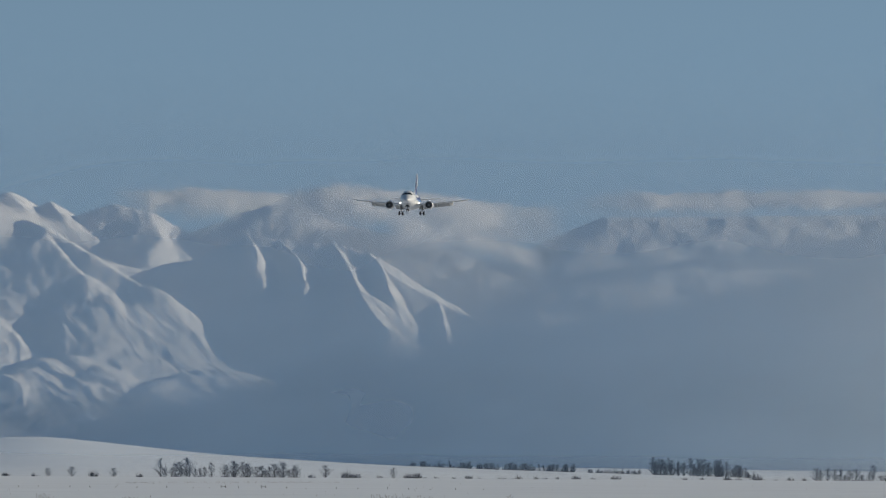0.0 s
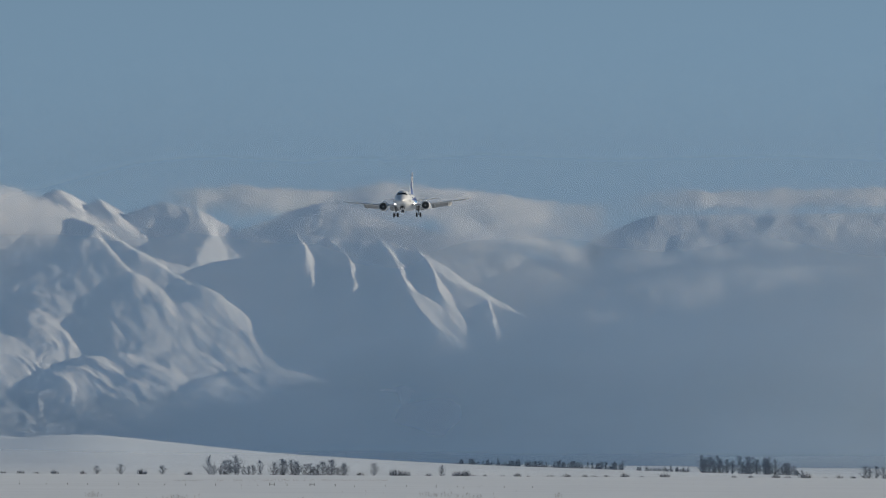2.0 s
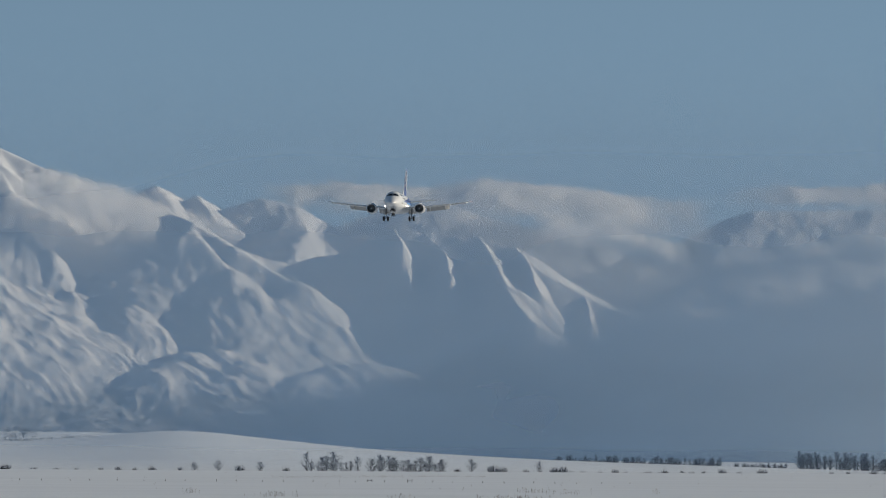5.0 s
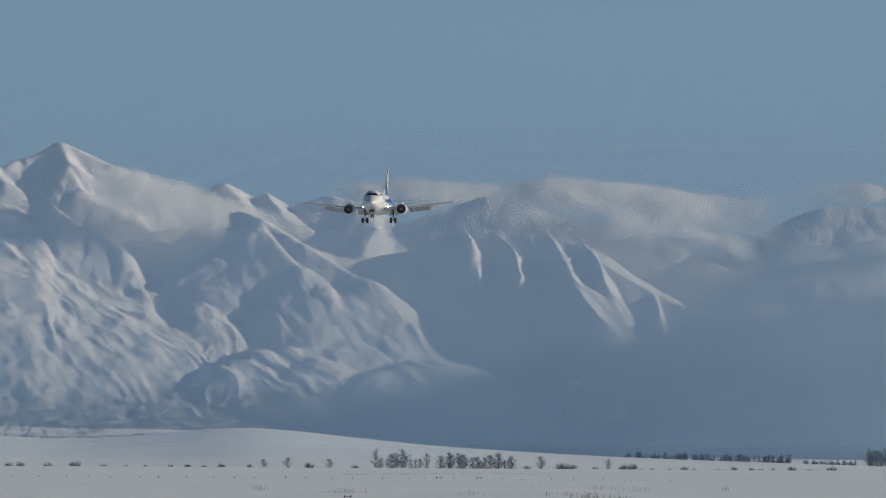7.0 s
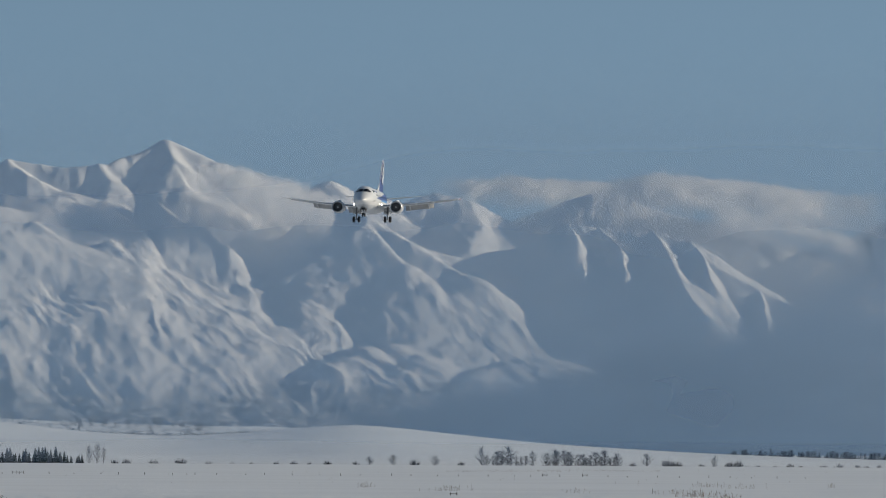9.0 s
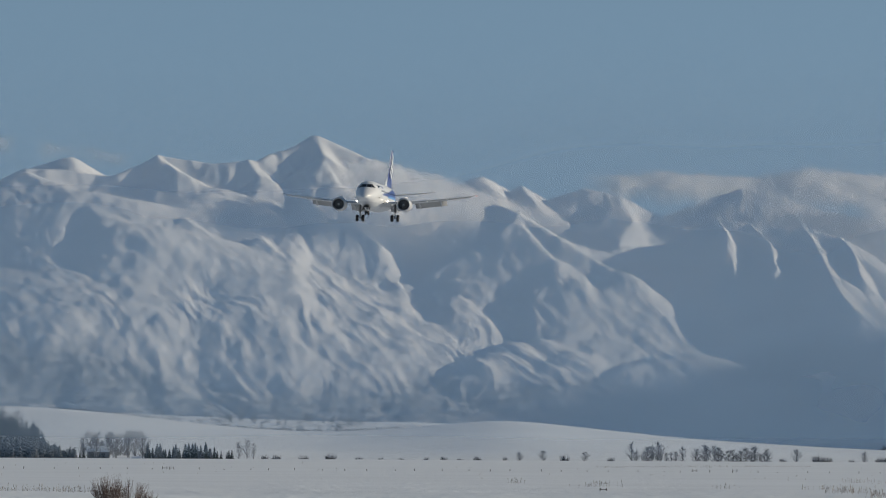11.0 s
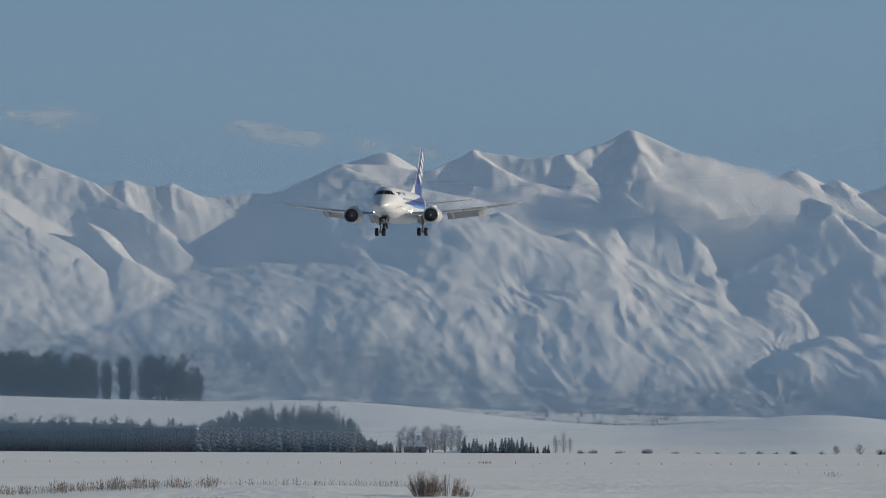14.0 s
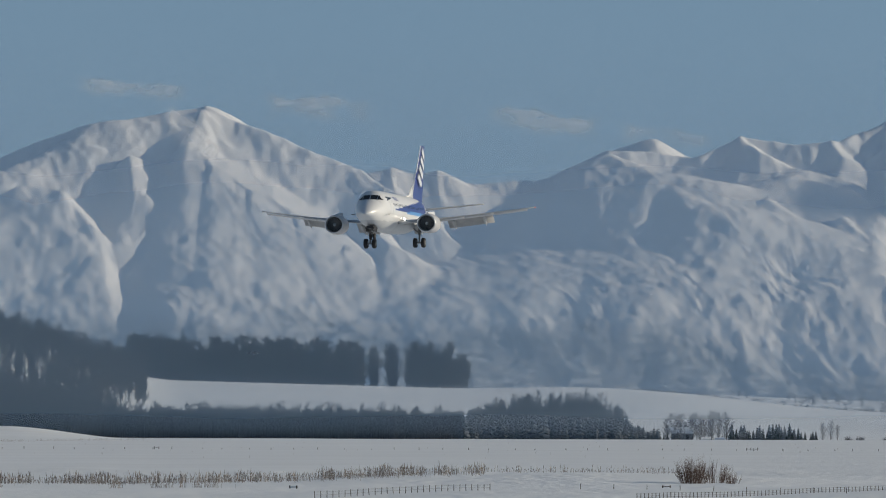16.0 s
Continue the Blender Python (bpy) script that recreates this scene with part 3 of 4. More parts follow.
def build_gear(parent):
    for side in (-1, 1):
        bm = bmesh.new()
        tube(bm, (side * 2.6, 0, 0.5), (side * 2.6, -0.05, 1.5), 0.09)
        tube(bm, (side * 2.6, -0.05, 1.3), (side * 2.6, 0.0, 2.7), 0.14)
        tube(bm, (side * 2.6, 0, 1.5), (side * 1.55, 0, 2.3), 0.06)
        tube(bm, (side * 2.6, -0.2, 0.75), (side * 2.6, -0.45, 1.15), 0.04)
        tube(bm, (side * 2.6, -0.45, 1.15), (side * 2.6, -0.15, 1.6), 0.04)
        tube(bm, (side * 2.0, 0, 0.5), (side * 3.2, 0, 0.5), 0.08)
        gear = part("main_gear", bm, STEEL, parent, "steel main gear leg")
        for dx in (-0.43, 0.43):
            bm = bmesh.new()
            wheel(bm, side * 2.6 + dx, 0, 0.5, 0.51, 0.38)
            part("wheel", bm, RUBBER, gear, "black tyre", soft=True)
            bm = bmesh.new()
            tube(bm, (side * 2.6 + dx - 0.2, 0, 0.5), (side * 2.6 + dx + 0.2, 0, 0.5), 0.26, 0.26, 16)
            part("hub", bm, STEEL, gear)
        bm = bmesh.new()
        box(bm, (side * 2.98, 0.02, 1.95), (0.05, 0.85, 1.2), (0, side * 8, 0))
        part("gear_door", bm, WHITE, gear, "white gear door")
    bm = bmesh.new()
    tube(bm, (0, 11.07, 0.75), (0, 11.0, 1.9), 0.075)
    tube(bm, (0, 11.0, 1.2), (0, 12.1, 2.0), 0.05)
    tube(bm, (-0.3, 11.07, 0.75), (0.3, 11.07, 0.75), 0.05)
    gear = part("nose_gear", bm, STEEL, parent, "steel nose gear leg")
    for dx in (-0.2, 0.2):
        bm = bmesh.new()
        wheel(bm, dx, 11.07, 0.75, 0.34, 0.2)
        part("wheel", bm, RUBBER, gear, "black tyre", soft=True)
    for side in (-1, 1):
        bm = bmesh.new()
        box(bm, (side * 0.42, 11.6, 1.45), (0.03, 1.7, 0.45), (0, side * 14, 0))
        part("gear_door", bm, DARK, gear, "dark inside of a gear door")
    bm = bmesh.new()
    box(bm, (0, 11.5, 1.68), (0.74, 1.9, 0.22))
    part("gear_bay", bm, DARK, gear)
    bm = bmesh.new()
    bmesh.ops.create_uvsphere(bm, u_segments=12, v_segments=8, radius=0.08, matrix=pose(0, 11.2, 1.3))
    part("taxi_light", bm, BELLY, gear)


def build_airliner():
    plane_ = new("airliner")
    tagged(plane_, "white twin-engine airliner with blue tail, wheels and flaps down", "airplane")
    body = build_fuselage(plane_)
    bm = bmesh.new()
    rings = []
    for y in np.linspace(6.4, -4.6, 24):
        k = math.sin(math.pi * min(0.985, max(0.015, (6.4 - y) / 11.0))) ** 0.45
        rings.append([(2.15 * k * math.cos(q), y, 2.25 + 0.85 * k * math.sin(q)) for q in np.linspace(0, 2 * math.pi, 32, endpoint=False)])
    ring_loft(bm, rings)
    part("wing_fairing", bm, BELLY, plane_, "grey wing root fairing", soft=True)
    for side in (-1, 1):
        wing = build_wing(plane_, side)
        build_engine(plane_, side)
        for dx, dz, r, lamp in ((2.28, 2.72, 0.13, LAMP), (1.95, 2.78, 0.06, LAMP_SOFT)):
            bm = bmesh.new()
            bmesh.ops.create_uvsphere(bm, u_segments=16, v_segments=10, radius=r, matrix=pose(side * dx, 5.95 - 0.3 * (dx - 1.9), dz))
            part("landing_light", bm, lamp, wing, "bright landing light")
    build_tail(plane_)
    build_gear(plane_)
    return plane_


plane = build_airliner()


# ---- clouds: layered lumpy sheets of mist, dense in the middle and thin at the rim ----
def cloud_material(name, colour):
    m = bpy.data.materials.new(name)
    m.use_nodes = True
    n, l = m.node_tree.nodes, m.node_tree.links
    n.remove(n["Principled BSDF"])
    share = n.new("ShaderNodeAttribute")
    share.attribute_name = "mist_share"
    clear, body, glow_through, both, mix = (n.new("ShaderNodeBsdfTransparent"), n.new("ShaderNodeBsdfDiffuse"), n.new("ShaderNodeBsdfTranslucent"),
                                            n.new("ShaderNodeMixShader"), n.new("ShaderNodeMixShader"))
    body.inputs["Color"].default_value = glow_through.inputs["Color"].default_value = (*colour, 1)
    both.inputs[0].default_value = 0.35
    l.new(body.outputs[0], both.inputs[1])
    l.new(glow_through.outputs[0], both.inputs[2])
    l.new(share.outputs["Fac"], mix.inputs[0])
    l.new(clear.outputs[0], mix.inputs[1])
    l.new(both.outputs[0], mix.inputs[2])
    l.new(mix.outputs[0], n["Material Output"].inputs["Surface"])
    return m


MIST = cloud_material("cloud_mist", (0.95, 0.94, 0.93))
# the blue light of hazy air is put into these two sheet colours
HAZE = cloud_material("haze_tint", (0.87, 0.95, 1.0))
FIELD_HAZE = cloud_material("field_haze_tint", (0.64, 0.83, 1.0))


def cloud(axis, r, thick, density, seed, label, layers=2, lump=1.0):
    """A cloud along an axis of (u, v) pairs, r metres away, thick in units of v: above and below the axis."""
    holder = tagged(new("cloud"), label, "cloud")
    us, vs = np.array([p[0] for p in axis], float), np.array([p[1] for p in axis], float)
    for k in range(layers):
        n, m = 260, 80
        s, c = np.meshgrid(np.linspace(0, 1, n), np.linspace(-1, 1, m), indexing="ij")
        u = us[0] + (us[-1] - us[0]) * s
        line = sum(np.interp(u + q, us, vs) for q in (-60, -40, -20, 0, 20, 40, 60)) / 7
        above, below = thick
        span = np.where(c > 0, above, below)
        bumpy = 1 + 0.6 * fractal(u / 60 + 13 * seed, c * 0 + k * 7.7, 5)
        v = line + c * span * bumpy
        puff = fractal(u / 90 + 5 * seed + k, v / 48 + 9 * k, 6)
        soft = fractal(u / 90 + 5 * seed + k, v / 48 + 9 * k, 2)
        depth = r + 14 * k - lump * (7 * (1 - c * c) + 7 * soft) + 0.8 * lump * (v - line) + 0.3 * lump * (u - (us[0] + us[-1]) / 2) * r / F
        edge = np.where(c > 0, smooth(1.0, 0.5, c), smooth(1.0, 0.1, -c))
        alpha = edge * smooth(0, 0.18, s) * smooth(1, 0.82, s) * np.clip(0.85 + 1.1 * puff, 0, 1) * density
        points = np.stack([np.sin(u / F) * depth, np.cos(u / F) * depth, EYE + r * v / F], -1)
        me = grid_mesh("mist", points, MIST)
        me.attributes.new("mist_share", "FLOAT", "POINT").data.foreach_set("value", np.clip(alpha, 0, 1).reshape(-1))
        ob = new("mist_layer", me)
        ob.parent = holder
    return holder


cloud([(-600, 455), (-480, 465), (-300, 458), (-100, 468), (60, 450)], 4800, (24, 40), 1.0, 1, "pale cloud drifting behind the mountain crest")
cloud([(-330, 440), (-200, 470), (-60, 462), (60, 440), (230, 432)], 4735, (30, 66), 0.95, 2, "ragged pale cloud lying on the mountain ridge")
cloud([(-120, 420), (0, 400), (90, 375), (190, 345)], 4690, (36, 52), 0.9, 3, "thin mist pouring down the mountain flank")
cloud([(190, 440), (300, 462), (460, 460), (620, 470), (760, 468), (1000, 470), (1500, 470)], 4730, (22, 30), 1.0, 4, "flat bank of cloud lying on a shaded ridge")
cloud([(-1030, 485), (-920, 470), (-820, 440), (-720, 410), (-640, 390)], 4600, (36, 62), 0.9, 5, "thin cloud hanging beside the mountain summit", lump=0.6)
cloud([(-2360, 560), (-2310, 530), (-2290, 480), (-2250, 440)], 4560, (30, 46), 0.35, 6, "faint mist below the mountain summit", 1, 0.4)
cloud([(-2520, 600), (-2400, 590), (-2310, 585)], 4880, (16, 22), 0.4, 7, "faint wisp of cloud in the sky", 1, 0.3)
cloud([(-2190, 560), (-2080, 560), (-1980, 548)], 4880, (26, 26), 0.45, 8, "faint wisp of cloud in the sky", 1, 0.3)
cloud([(-1790, 545), (-1690, 535), (-1580, 515)], 4880, (26, 26), 0.45, 9, "faint wisp of cloud in the sky", 1, 0.3)
cloud([(-1560, 520), (-1470, 505), (-1380, 500)], 4880, (20, 26), 0.3, 10, "faint wisp of cloud in the sky", 1, 0.3)


def shade_wall():
    """An unseen upright sheet of mist, added beyond the view to shade the lower slopes."""
    holder = tagged(new("cloud"), "unseen upright sheet added to shade the lower mountain slopes", "cloud")
    s, c = np.meshgrid(np.linspace(4150, 4950, 90), np.linspace(0, 1, 30), indexing="ij")
    top = 186 - 30 * smooth(4610, 4690, s) + 18 * fractal(s / 90, s * 0, 4)
    z = 20 + c * (top - 20)
    x = 305 + 16 * fractal(s / 80, z / 60, 4)
    me = grid_mesh("mist", np.stack([x, s, z], -1), MIST)
    me.attributes.new("mist_share", "FLOAT", "POINT").data.foreach_set("value", (smooth(1.0, 0.86, c) * smooth(0, 0.1, c + 0.02)).reshape(-1))
    ob = new("mist_layer", me)
    ob.parent = holder


shade_wall()


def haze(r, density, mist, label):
    """An upright sheet tinted as winter haze, r metres away, along the sun's rays."""
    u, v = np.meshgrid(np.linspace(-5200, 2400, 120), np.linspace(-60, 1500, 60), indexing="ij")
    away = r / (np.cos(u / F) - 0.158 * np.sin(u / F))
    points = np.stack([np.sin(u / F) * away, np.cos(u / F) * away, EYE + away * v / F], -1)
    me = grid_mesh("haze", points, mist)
    # denser low on the right to lift the dark slopes, thinner on the left
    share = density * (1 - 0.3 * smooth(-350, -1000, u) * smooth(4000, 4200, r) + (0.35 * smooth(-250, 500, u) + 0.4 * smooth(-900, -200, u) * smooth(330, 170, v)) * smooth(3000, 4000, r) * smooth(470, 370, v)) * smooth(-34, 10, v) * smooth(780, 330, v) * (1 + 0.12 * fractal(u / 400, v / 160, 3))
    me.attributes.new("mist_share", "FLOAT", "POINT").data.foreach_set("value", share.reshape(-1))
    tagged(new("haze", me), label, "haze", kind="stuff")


haze(2588, 0.31, FIELD_HAZE, "thin blue-tinted sheet standing in for haze over the fields")
haze(3560, 0.1, FIELD_HAZE, "thin blue-tinted sheet standing in for haze behind the hills")
haze(4220, 0.46, HAZE, "thin blue-tinted sheet standing in for haze before the mountains")

# ---- trees ----
BARK = material("dark_bark", (0.036, 0.034, 0.035), 0.9, 0, 0.35, 2.0)
TWIGS = material("bare_twigs", (0.022, 0.023, 0.029), 0.9, 0, 0.4, 1.2)
FROSTED = material("frosted_twigs", (0.27, 0.26, 0.26), 0.9, 0, 0.4, 1.2)
NEEDLES = material("dark_needles", (0.032, 0.045, 0.04), 0.85, 0, 0.4, 1.0)
SNOWY_NEEDLES = material("snow_dusted_needles", (0.17, 0.19, 0.22), 0.85, 0, 0.4, 1.2, dark=(0.025, 0.036, 0.036))
STRAW = material("dry_reed", (0.32, 0.275, 0.235), 0.9, 0, 0.4, 3.0)
BUSH_RED = material("reddish_twigs", (0.13, 0.09, 0.075), 0.9, 0, 0.4, 3.0)


def stick(verts, faces, p0, p1, r0, r1, n=4):
    """A tapered stick of n sides."""
    p0, p1 = np.asarray(p0, float), np.asarray(p1, float)
    a_ = p1 - p0
    a_ = a_ / max(np.linalg.norm(a_), 1e-9)
    side = np.cross(a_, (0.3, 0.9, 0.1) if abs(a_[2]) > 0.8 else (0, 0, 1))
    side = side / np.linalg.norm(side)
    other = np.cross(a_, side)
    k = len(verts)
    for p, r in ((p0, r0), (p1, r1)):
        for i in range(n):
            q = 2 * math.pi * i / n
            verts.append(p + r * (math.cos(q) * side + math.sin(q) * other))
    faces.extend((k + i, k + (i + 1) % n, k + n + (i + 1) % n, k + n + i) for i in range(n))


def twig(verts, faces, p0, p1, w, side):
    """A thin flat twig that ends in a point."""
    k = len(verts)
    verts.extend((p0 - side * w, p0 + side * w, p1))
    faces.append((k, k + 1, k + 2))


def bare_tree(rng, tall, spread, limbs=26, twigs=9, narrow=0.0, fat=1.0, low=0.06):
    """Trunk and crown of a leafless tree as (verts, faces) pairs; the crown begins at the share low of the height."""
    tv, tf, cv, cf = [], [], [], []
    bend = rng.normal(0, 0.03, 2) * tall
    at = lambda k: np.array((bend[0] * k * k, bend[1] * k * k, tall * 0.93 * k))
    for i in range(3):
        stick(tv, tf, at(i / 3), at((i + 1) / 3), 0.017 * tall * (1 - i / 3.2) * fat, 0.017 * tall * (1 - (i + 1) / 3.2) * fat, 4)
    for i in range(limbs):
        k = low + (0.94 - low) * (i + rng.random()) / limbs
        q = rng.random() * 2 * math.pi
        form = min(1.0, 0.62 + 1.3 * k) * (1 - max(0.0, k - 0.3) / 0.7) ** 0.75
        reach = spread * form * rng.uniform(0.55, 1.15) + 0.03 * tall
        rise = reach * rng.uniform(0.45 + narrow, 0.9 + 2 * narrow)
        p0 = at(k)
        p1 = p0 + np.array((math.cos(q) * reach * 0.55, math.sin(q) * reach * 0.55, rise * 0.45))
        p2 = p0 + np.array((math.cos(q) * reach, math.sin(q) * reach, rise))
        p2[2] = min(p2[2], tall)
        w = 0.0065 * tall * (1.2 - k) * fat
        stick(cv, cf, p0, p2, w, w * 0.3, 3)
        for j in range(twigs):
            s = rng.uniform(0.15, 1.0)
            base = p0 + (p2 - p0) * s
            tip = base + rng.normal(0, 1, 3) * tall * 0.055 + np.array((0, 0, tall * 0.045))
            tip[2] = min(max(tip[2], 0.0), tall * 1.03)
            side = rng.normal(0, 1, 3)
            twig(cv, cf, base, tip, 0.0075 * tall * fat, side / np.linalg.norm(side))
    return (tv, tf), (cv, cf)


def fir_tree(rng, tall, spread, tiers=11, arms=11):
    tv, tf, cv, cf = [], [], [], []
    stick(tv, tf, (0, 0, 0), (0, 0, tall * 0.97), 0.02 * tall, 0.003 * tall, 6)
    for i in range(tiers):
        k = 0.08 + 0.9 * i / tiers
        for j in range(arms):
            q = 2 * math.pi * (j + rng.random()) / arms
            reach = spread * (1 - k) ** 0.85 * rng.uniform(0.65, 1.15) + 0.02 * tall
            z = tall * (k + rng.uniform(-0.03, 0.03))
            out = np.array((math.cos(q), math.sin(q), 0))
            side = np.array((-math.sin(q), math.cos(q), 0)) * reach * 0.34
            c0 = len(cv)
            cv.extend((np.array((0, 0, z + 0.05 * tall)), out * reach * 0.6 + side + (0, 0, z - 0.01 * tall), out * reach + (0, 0, z - reach * 0.35), out * reach * 0.6 - side + (0, 0, z - 0.015 * tall),
                       out * reach * 0.55 + (0, 0, z - reach * 0.42)))
            cf.extend(((c0, c0 + 1, c0 + 2), (c0, c0 + 2, c0 + 3), (c0 + 1, c0 + 4, c0 + 2), (c0 + 2, c0 + 4, c0 + 3)))
    return (tv, tf), (cv, cf)


def shrub(rng, tall, spread, stems=40, thick=0.012):
    cv, cf = [], []
    for i in range(stems):
        q, k = rng.random() * 2 * math.pi, rng.random() ** 0.6
        out = np.array((math.cos(q), math.sin(q), 0))
        h = tall * rng.uniform(0.5, 1.0) * (1 - 0.4 * k * k)
        base = out * spread * 0.3 * k
        mid, tip = base + out * spread * 0.1 * k + (0, 0, h * 0.5), base + out * spread * 0.2 * k + rng.normal(0, 0.05 * tall, 3) + (0, 0, h)
        stick(cv, cf, base, mid, thick, thick * 0.8, 3)
        stick(cv, cf, mid, tip, thick * 0.8, thick * 0.3, 3)
        for j in range(13):
            b0 = mid + (tip - mid) * rng.uniform(-0.6, 1)
            side = rng.normal(0, 1, 3)
            twig(cv, cf, b0, b0 + rng.normal(0, 0.07 * tall, 3) + (0, 0, 0.14 * tall), thick * 0.6, side / np.linalg.norm(side))
    return cv, cf


def stand(name, trunk, crown, trunk_mat, crown_mat, label, category="tree", group=""):
    """A prototype tree: an empty at its foot with its trunk and crown."""
    base = tagged(new(name), label, category, group)
    for part_name, geo, mat in (("trunk", trunk, trunk_mat), ("crown", crown, crown_mat)):
        if geo:
            ob = new(part_name, mesh_of(part_name, geo[0], geo[1], mat))
            ob.parent = base
    return base


rng = np.random.RandomState(5)
PROTOTYPES = {}


def plant(kind, u, r, tall, sink=0.1):
    """Sets a tree of a kind, tall metres high, on the ground; the first of each kind is the pattern for the rest."""
    makers = {
        "bare_tree": (lambda: stand("bare_tree", *bare_tree(rng, 1.0, 0.34, 42, 11, 0.1, 1.1), BARK, TWIGS, "leafless dark deciduous tree at the edge of a snowfield", group="trees along the field edge")),
        "broad_tree": (lambda: stand("bare_tree", *bare_tree(rng, 1.0, 0.46, 50, 12, 0.05, 1.1), BARK, TWIGS, "broad leafless tree with a dense dark crown in snow", group="trees along the field edge")),
        "pale_tree": (lambda: stand("bare_tree", *bare_tree(rng, 1.0, 0.22, 36, 10, 0.4, 0.8, 0.1), BARK, FROSTED, "tall leafless tree with pale frosted twigs beside the farm", group="trees beside the farm")),
        "fir": (lambda: stand("fir_tree", *fir_tree(rng, 1.0, 0.26), BARK, NEEDLES, "dark green fir tree standing in snow", group="firs beside the farm")),
        "snowy_fir": (lambda: stand("fir_tree", *fir_tree(rng, 1.0, 0.3), BARK, SNOWY_NEEDLES, "fir tree dusted with snow", group="firs beside the farm")),
        "shrub": (lambda: stand("shrub", None, shrub(rng, 1.0, 1.5, 60, 0.016), BARK, TWIGS, "small leafless shrub at the edge of a snowfield", "shrub", "shrubs along the field edge")),
    }
    z = float(ground_height(u, r)) - sink
    m = pose(*spot(u, r, z), 0, 0, float(rng.uniform(0, 360))) @ Matrix.Diagonal((*([tall * float(rng.uniform(0.9, 1.15))] * 2), tall, 1))
    key = (kind, rng.randint(3))
    if key not in PROTOTYPES:
        PROTOTYPES[key] = makers[kind]()
        PROTOTYPES[key].matrix_basis = m
        return PROTOTYPES[key]
    ob = copy_thing(PROTOTYPES[key], Matrix())
    ob.matrix_basis = m
    return ob


# the row along the far edge of the snowfield: (u, height in units of v)
ROW = 2625.0
PX = ROW / F
for u, h in ((-696, 16), (-654, 19), (-616, 12), (-580, 17), (-534, 8), (-206, 24), (-168, 14), (-152, 12), (-86, 20), (-58, 12), (-44, 13), (-720, 8), (-770, 9)):
    plant("broad_tree" if h > 14 else "shrub", u, ROW, h * PX + 0.5)
for u0, u1, count, h in ((-500, -405, 11, 36), (-390, -250, 17, 34), (655, 800, 14, 31)):
    for i in range(count):
        u = u0 + (u1 - u0) * (i + rng.uniform(0.1, 0.9)) / count
        plant(rng.choice(("bare_tree", "broad_tree")), u, ROW + rng.uniform(-4, 30), h * PX * rng.uniform(0.5, 1.08))
for u, h in ((21, 6), (48, 8), (66, 6), (106, 8), (134, 10), (166, 7), (184, 6), (206, 7), (238, 10), (268, 6), (308, 11), (431, 7), (461, 6), (506, 11), (526, 8), (556, 14), (591, 6), (616, 8), (640, 7),
             (-10, 5), (-30, 6), (-110, 7), (-230, 8), (-1146, 10), (-1126, 11), (-1078, 11), (-1030, 13), (-980, 7), (-940, 6), (-905, 6), (-860, 7), (-830, 9), (-800, 7)):
    plant("shrub", u, ROW + rng.uniform(0, 12), h * PX + 0.5)
# the farm's trees
for i in range(28):
    plant("pale_tree", -1472 + i * 4.1 + rng.uniform(-4, 4), 2690 + rng.uniform(-15, 40), 58 * 0.2 * rng.uniform(0.5, 1.02))
for i in range(26):
    plant(rng.choice(("fir", "fir", "snowy_fir")), -1356 + i * 6.1 + rng.uniform(-3, 3), ROW + rng.uniform(5, 40), 36 * PX * rng.uniform(0.7, 1.05) * (1.0 if i < 20 else 0.8))
for i in range(8):
    plant(rng.choice(("fir", "snowy_fir")), -1500 + i * 9 + rng.uniform(-3, 3), ROW + rng.uniform(0, 20), 20 * PX * rng.uniform(0.6, 1.05))
for u, h in ((-1178, 40), (-1192, 36), (-1166, 33)):
    plant("pale_tree", u, ROW + 4, h * PX)


def woods(name, spots, makers, materials, label):
    """Many trees as one object: spots are (u, r, height)."""
    shapes = []
    for make in makers:
        shapes.append([(np.asarray(v, float), np.array([i for face in f for i in face]), np.array([len(face) for face in f])) for v, f in make()])
    verts, sizes, index, mats, count = [], [], [], [], 0
    us, rs = np.array([s[0] for s in spots], float), np.array([s[1] for s in spots], float)
    for (u, r, tall), z in zip(spots, ground_height(us, rs) - 0.2):
        geo = shapes[rng.randint(len(shapes))]
        q = rng.uniform(0, 2 * math.pi)
        c_, s_ = math.cos(q) * tall, math.sin(q) * tall
        x, y = math.sin(u / F) * r, math.cos(u / F) * r
        for slot, (v, flat, lengths) in enumerate(geo):
            verts.append(np.stack([v[:, 0] * c_ - v[:, 1] * s_ + x, v[:, 0] * s_ + v[:, 1] * c_ + y, v[:, 2] * tall + z], -1))
            index.append(flat + count)
            sizes.append(lengths)
            mats.append(np.full(len(lengths), slot))
            count += len(v)
    verts, index, sizes, mats = np.concatenate(verts), np.concatenate(index), np.concatenate(sizes), np.concatenate(mats)
    me = bpy.data.meshes.new(name)
    me.vertices.add(len(verts))
    me.vertices.foreach_set("co", verts.reshape(-1))
    me.loops.add(len(index))
    me.loops.foreach_set("vertex_index", index)
    me.polygons.add(len(sizes))
    me.polygons.foreach_set("loop_start", np.concatenate([[0], np.cumsum(sizes)[:-1]]))
    me.polygons.foreach_set("loop_total", sizes)
    me.polygons.foreach_set("material_index", mats)
    me.update(calc_edges=True)
    for m in materials:
        me.materials.append(m)
    tagged(new(name, me), label, "woods", kind="stuff")


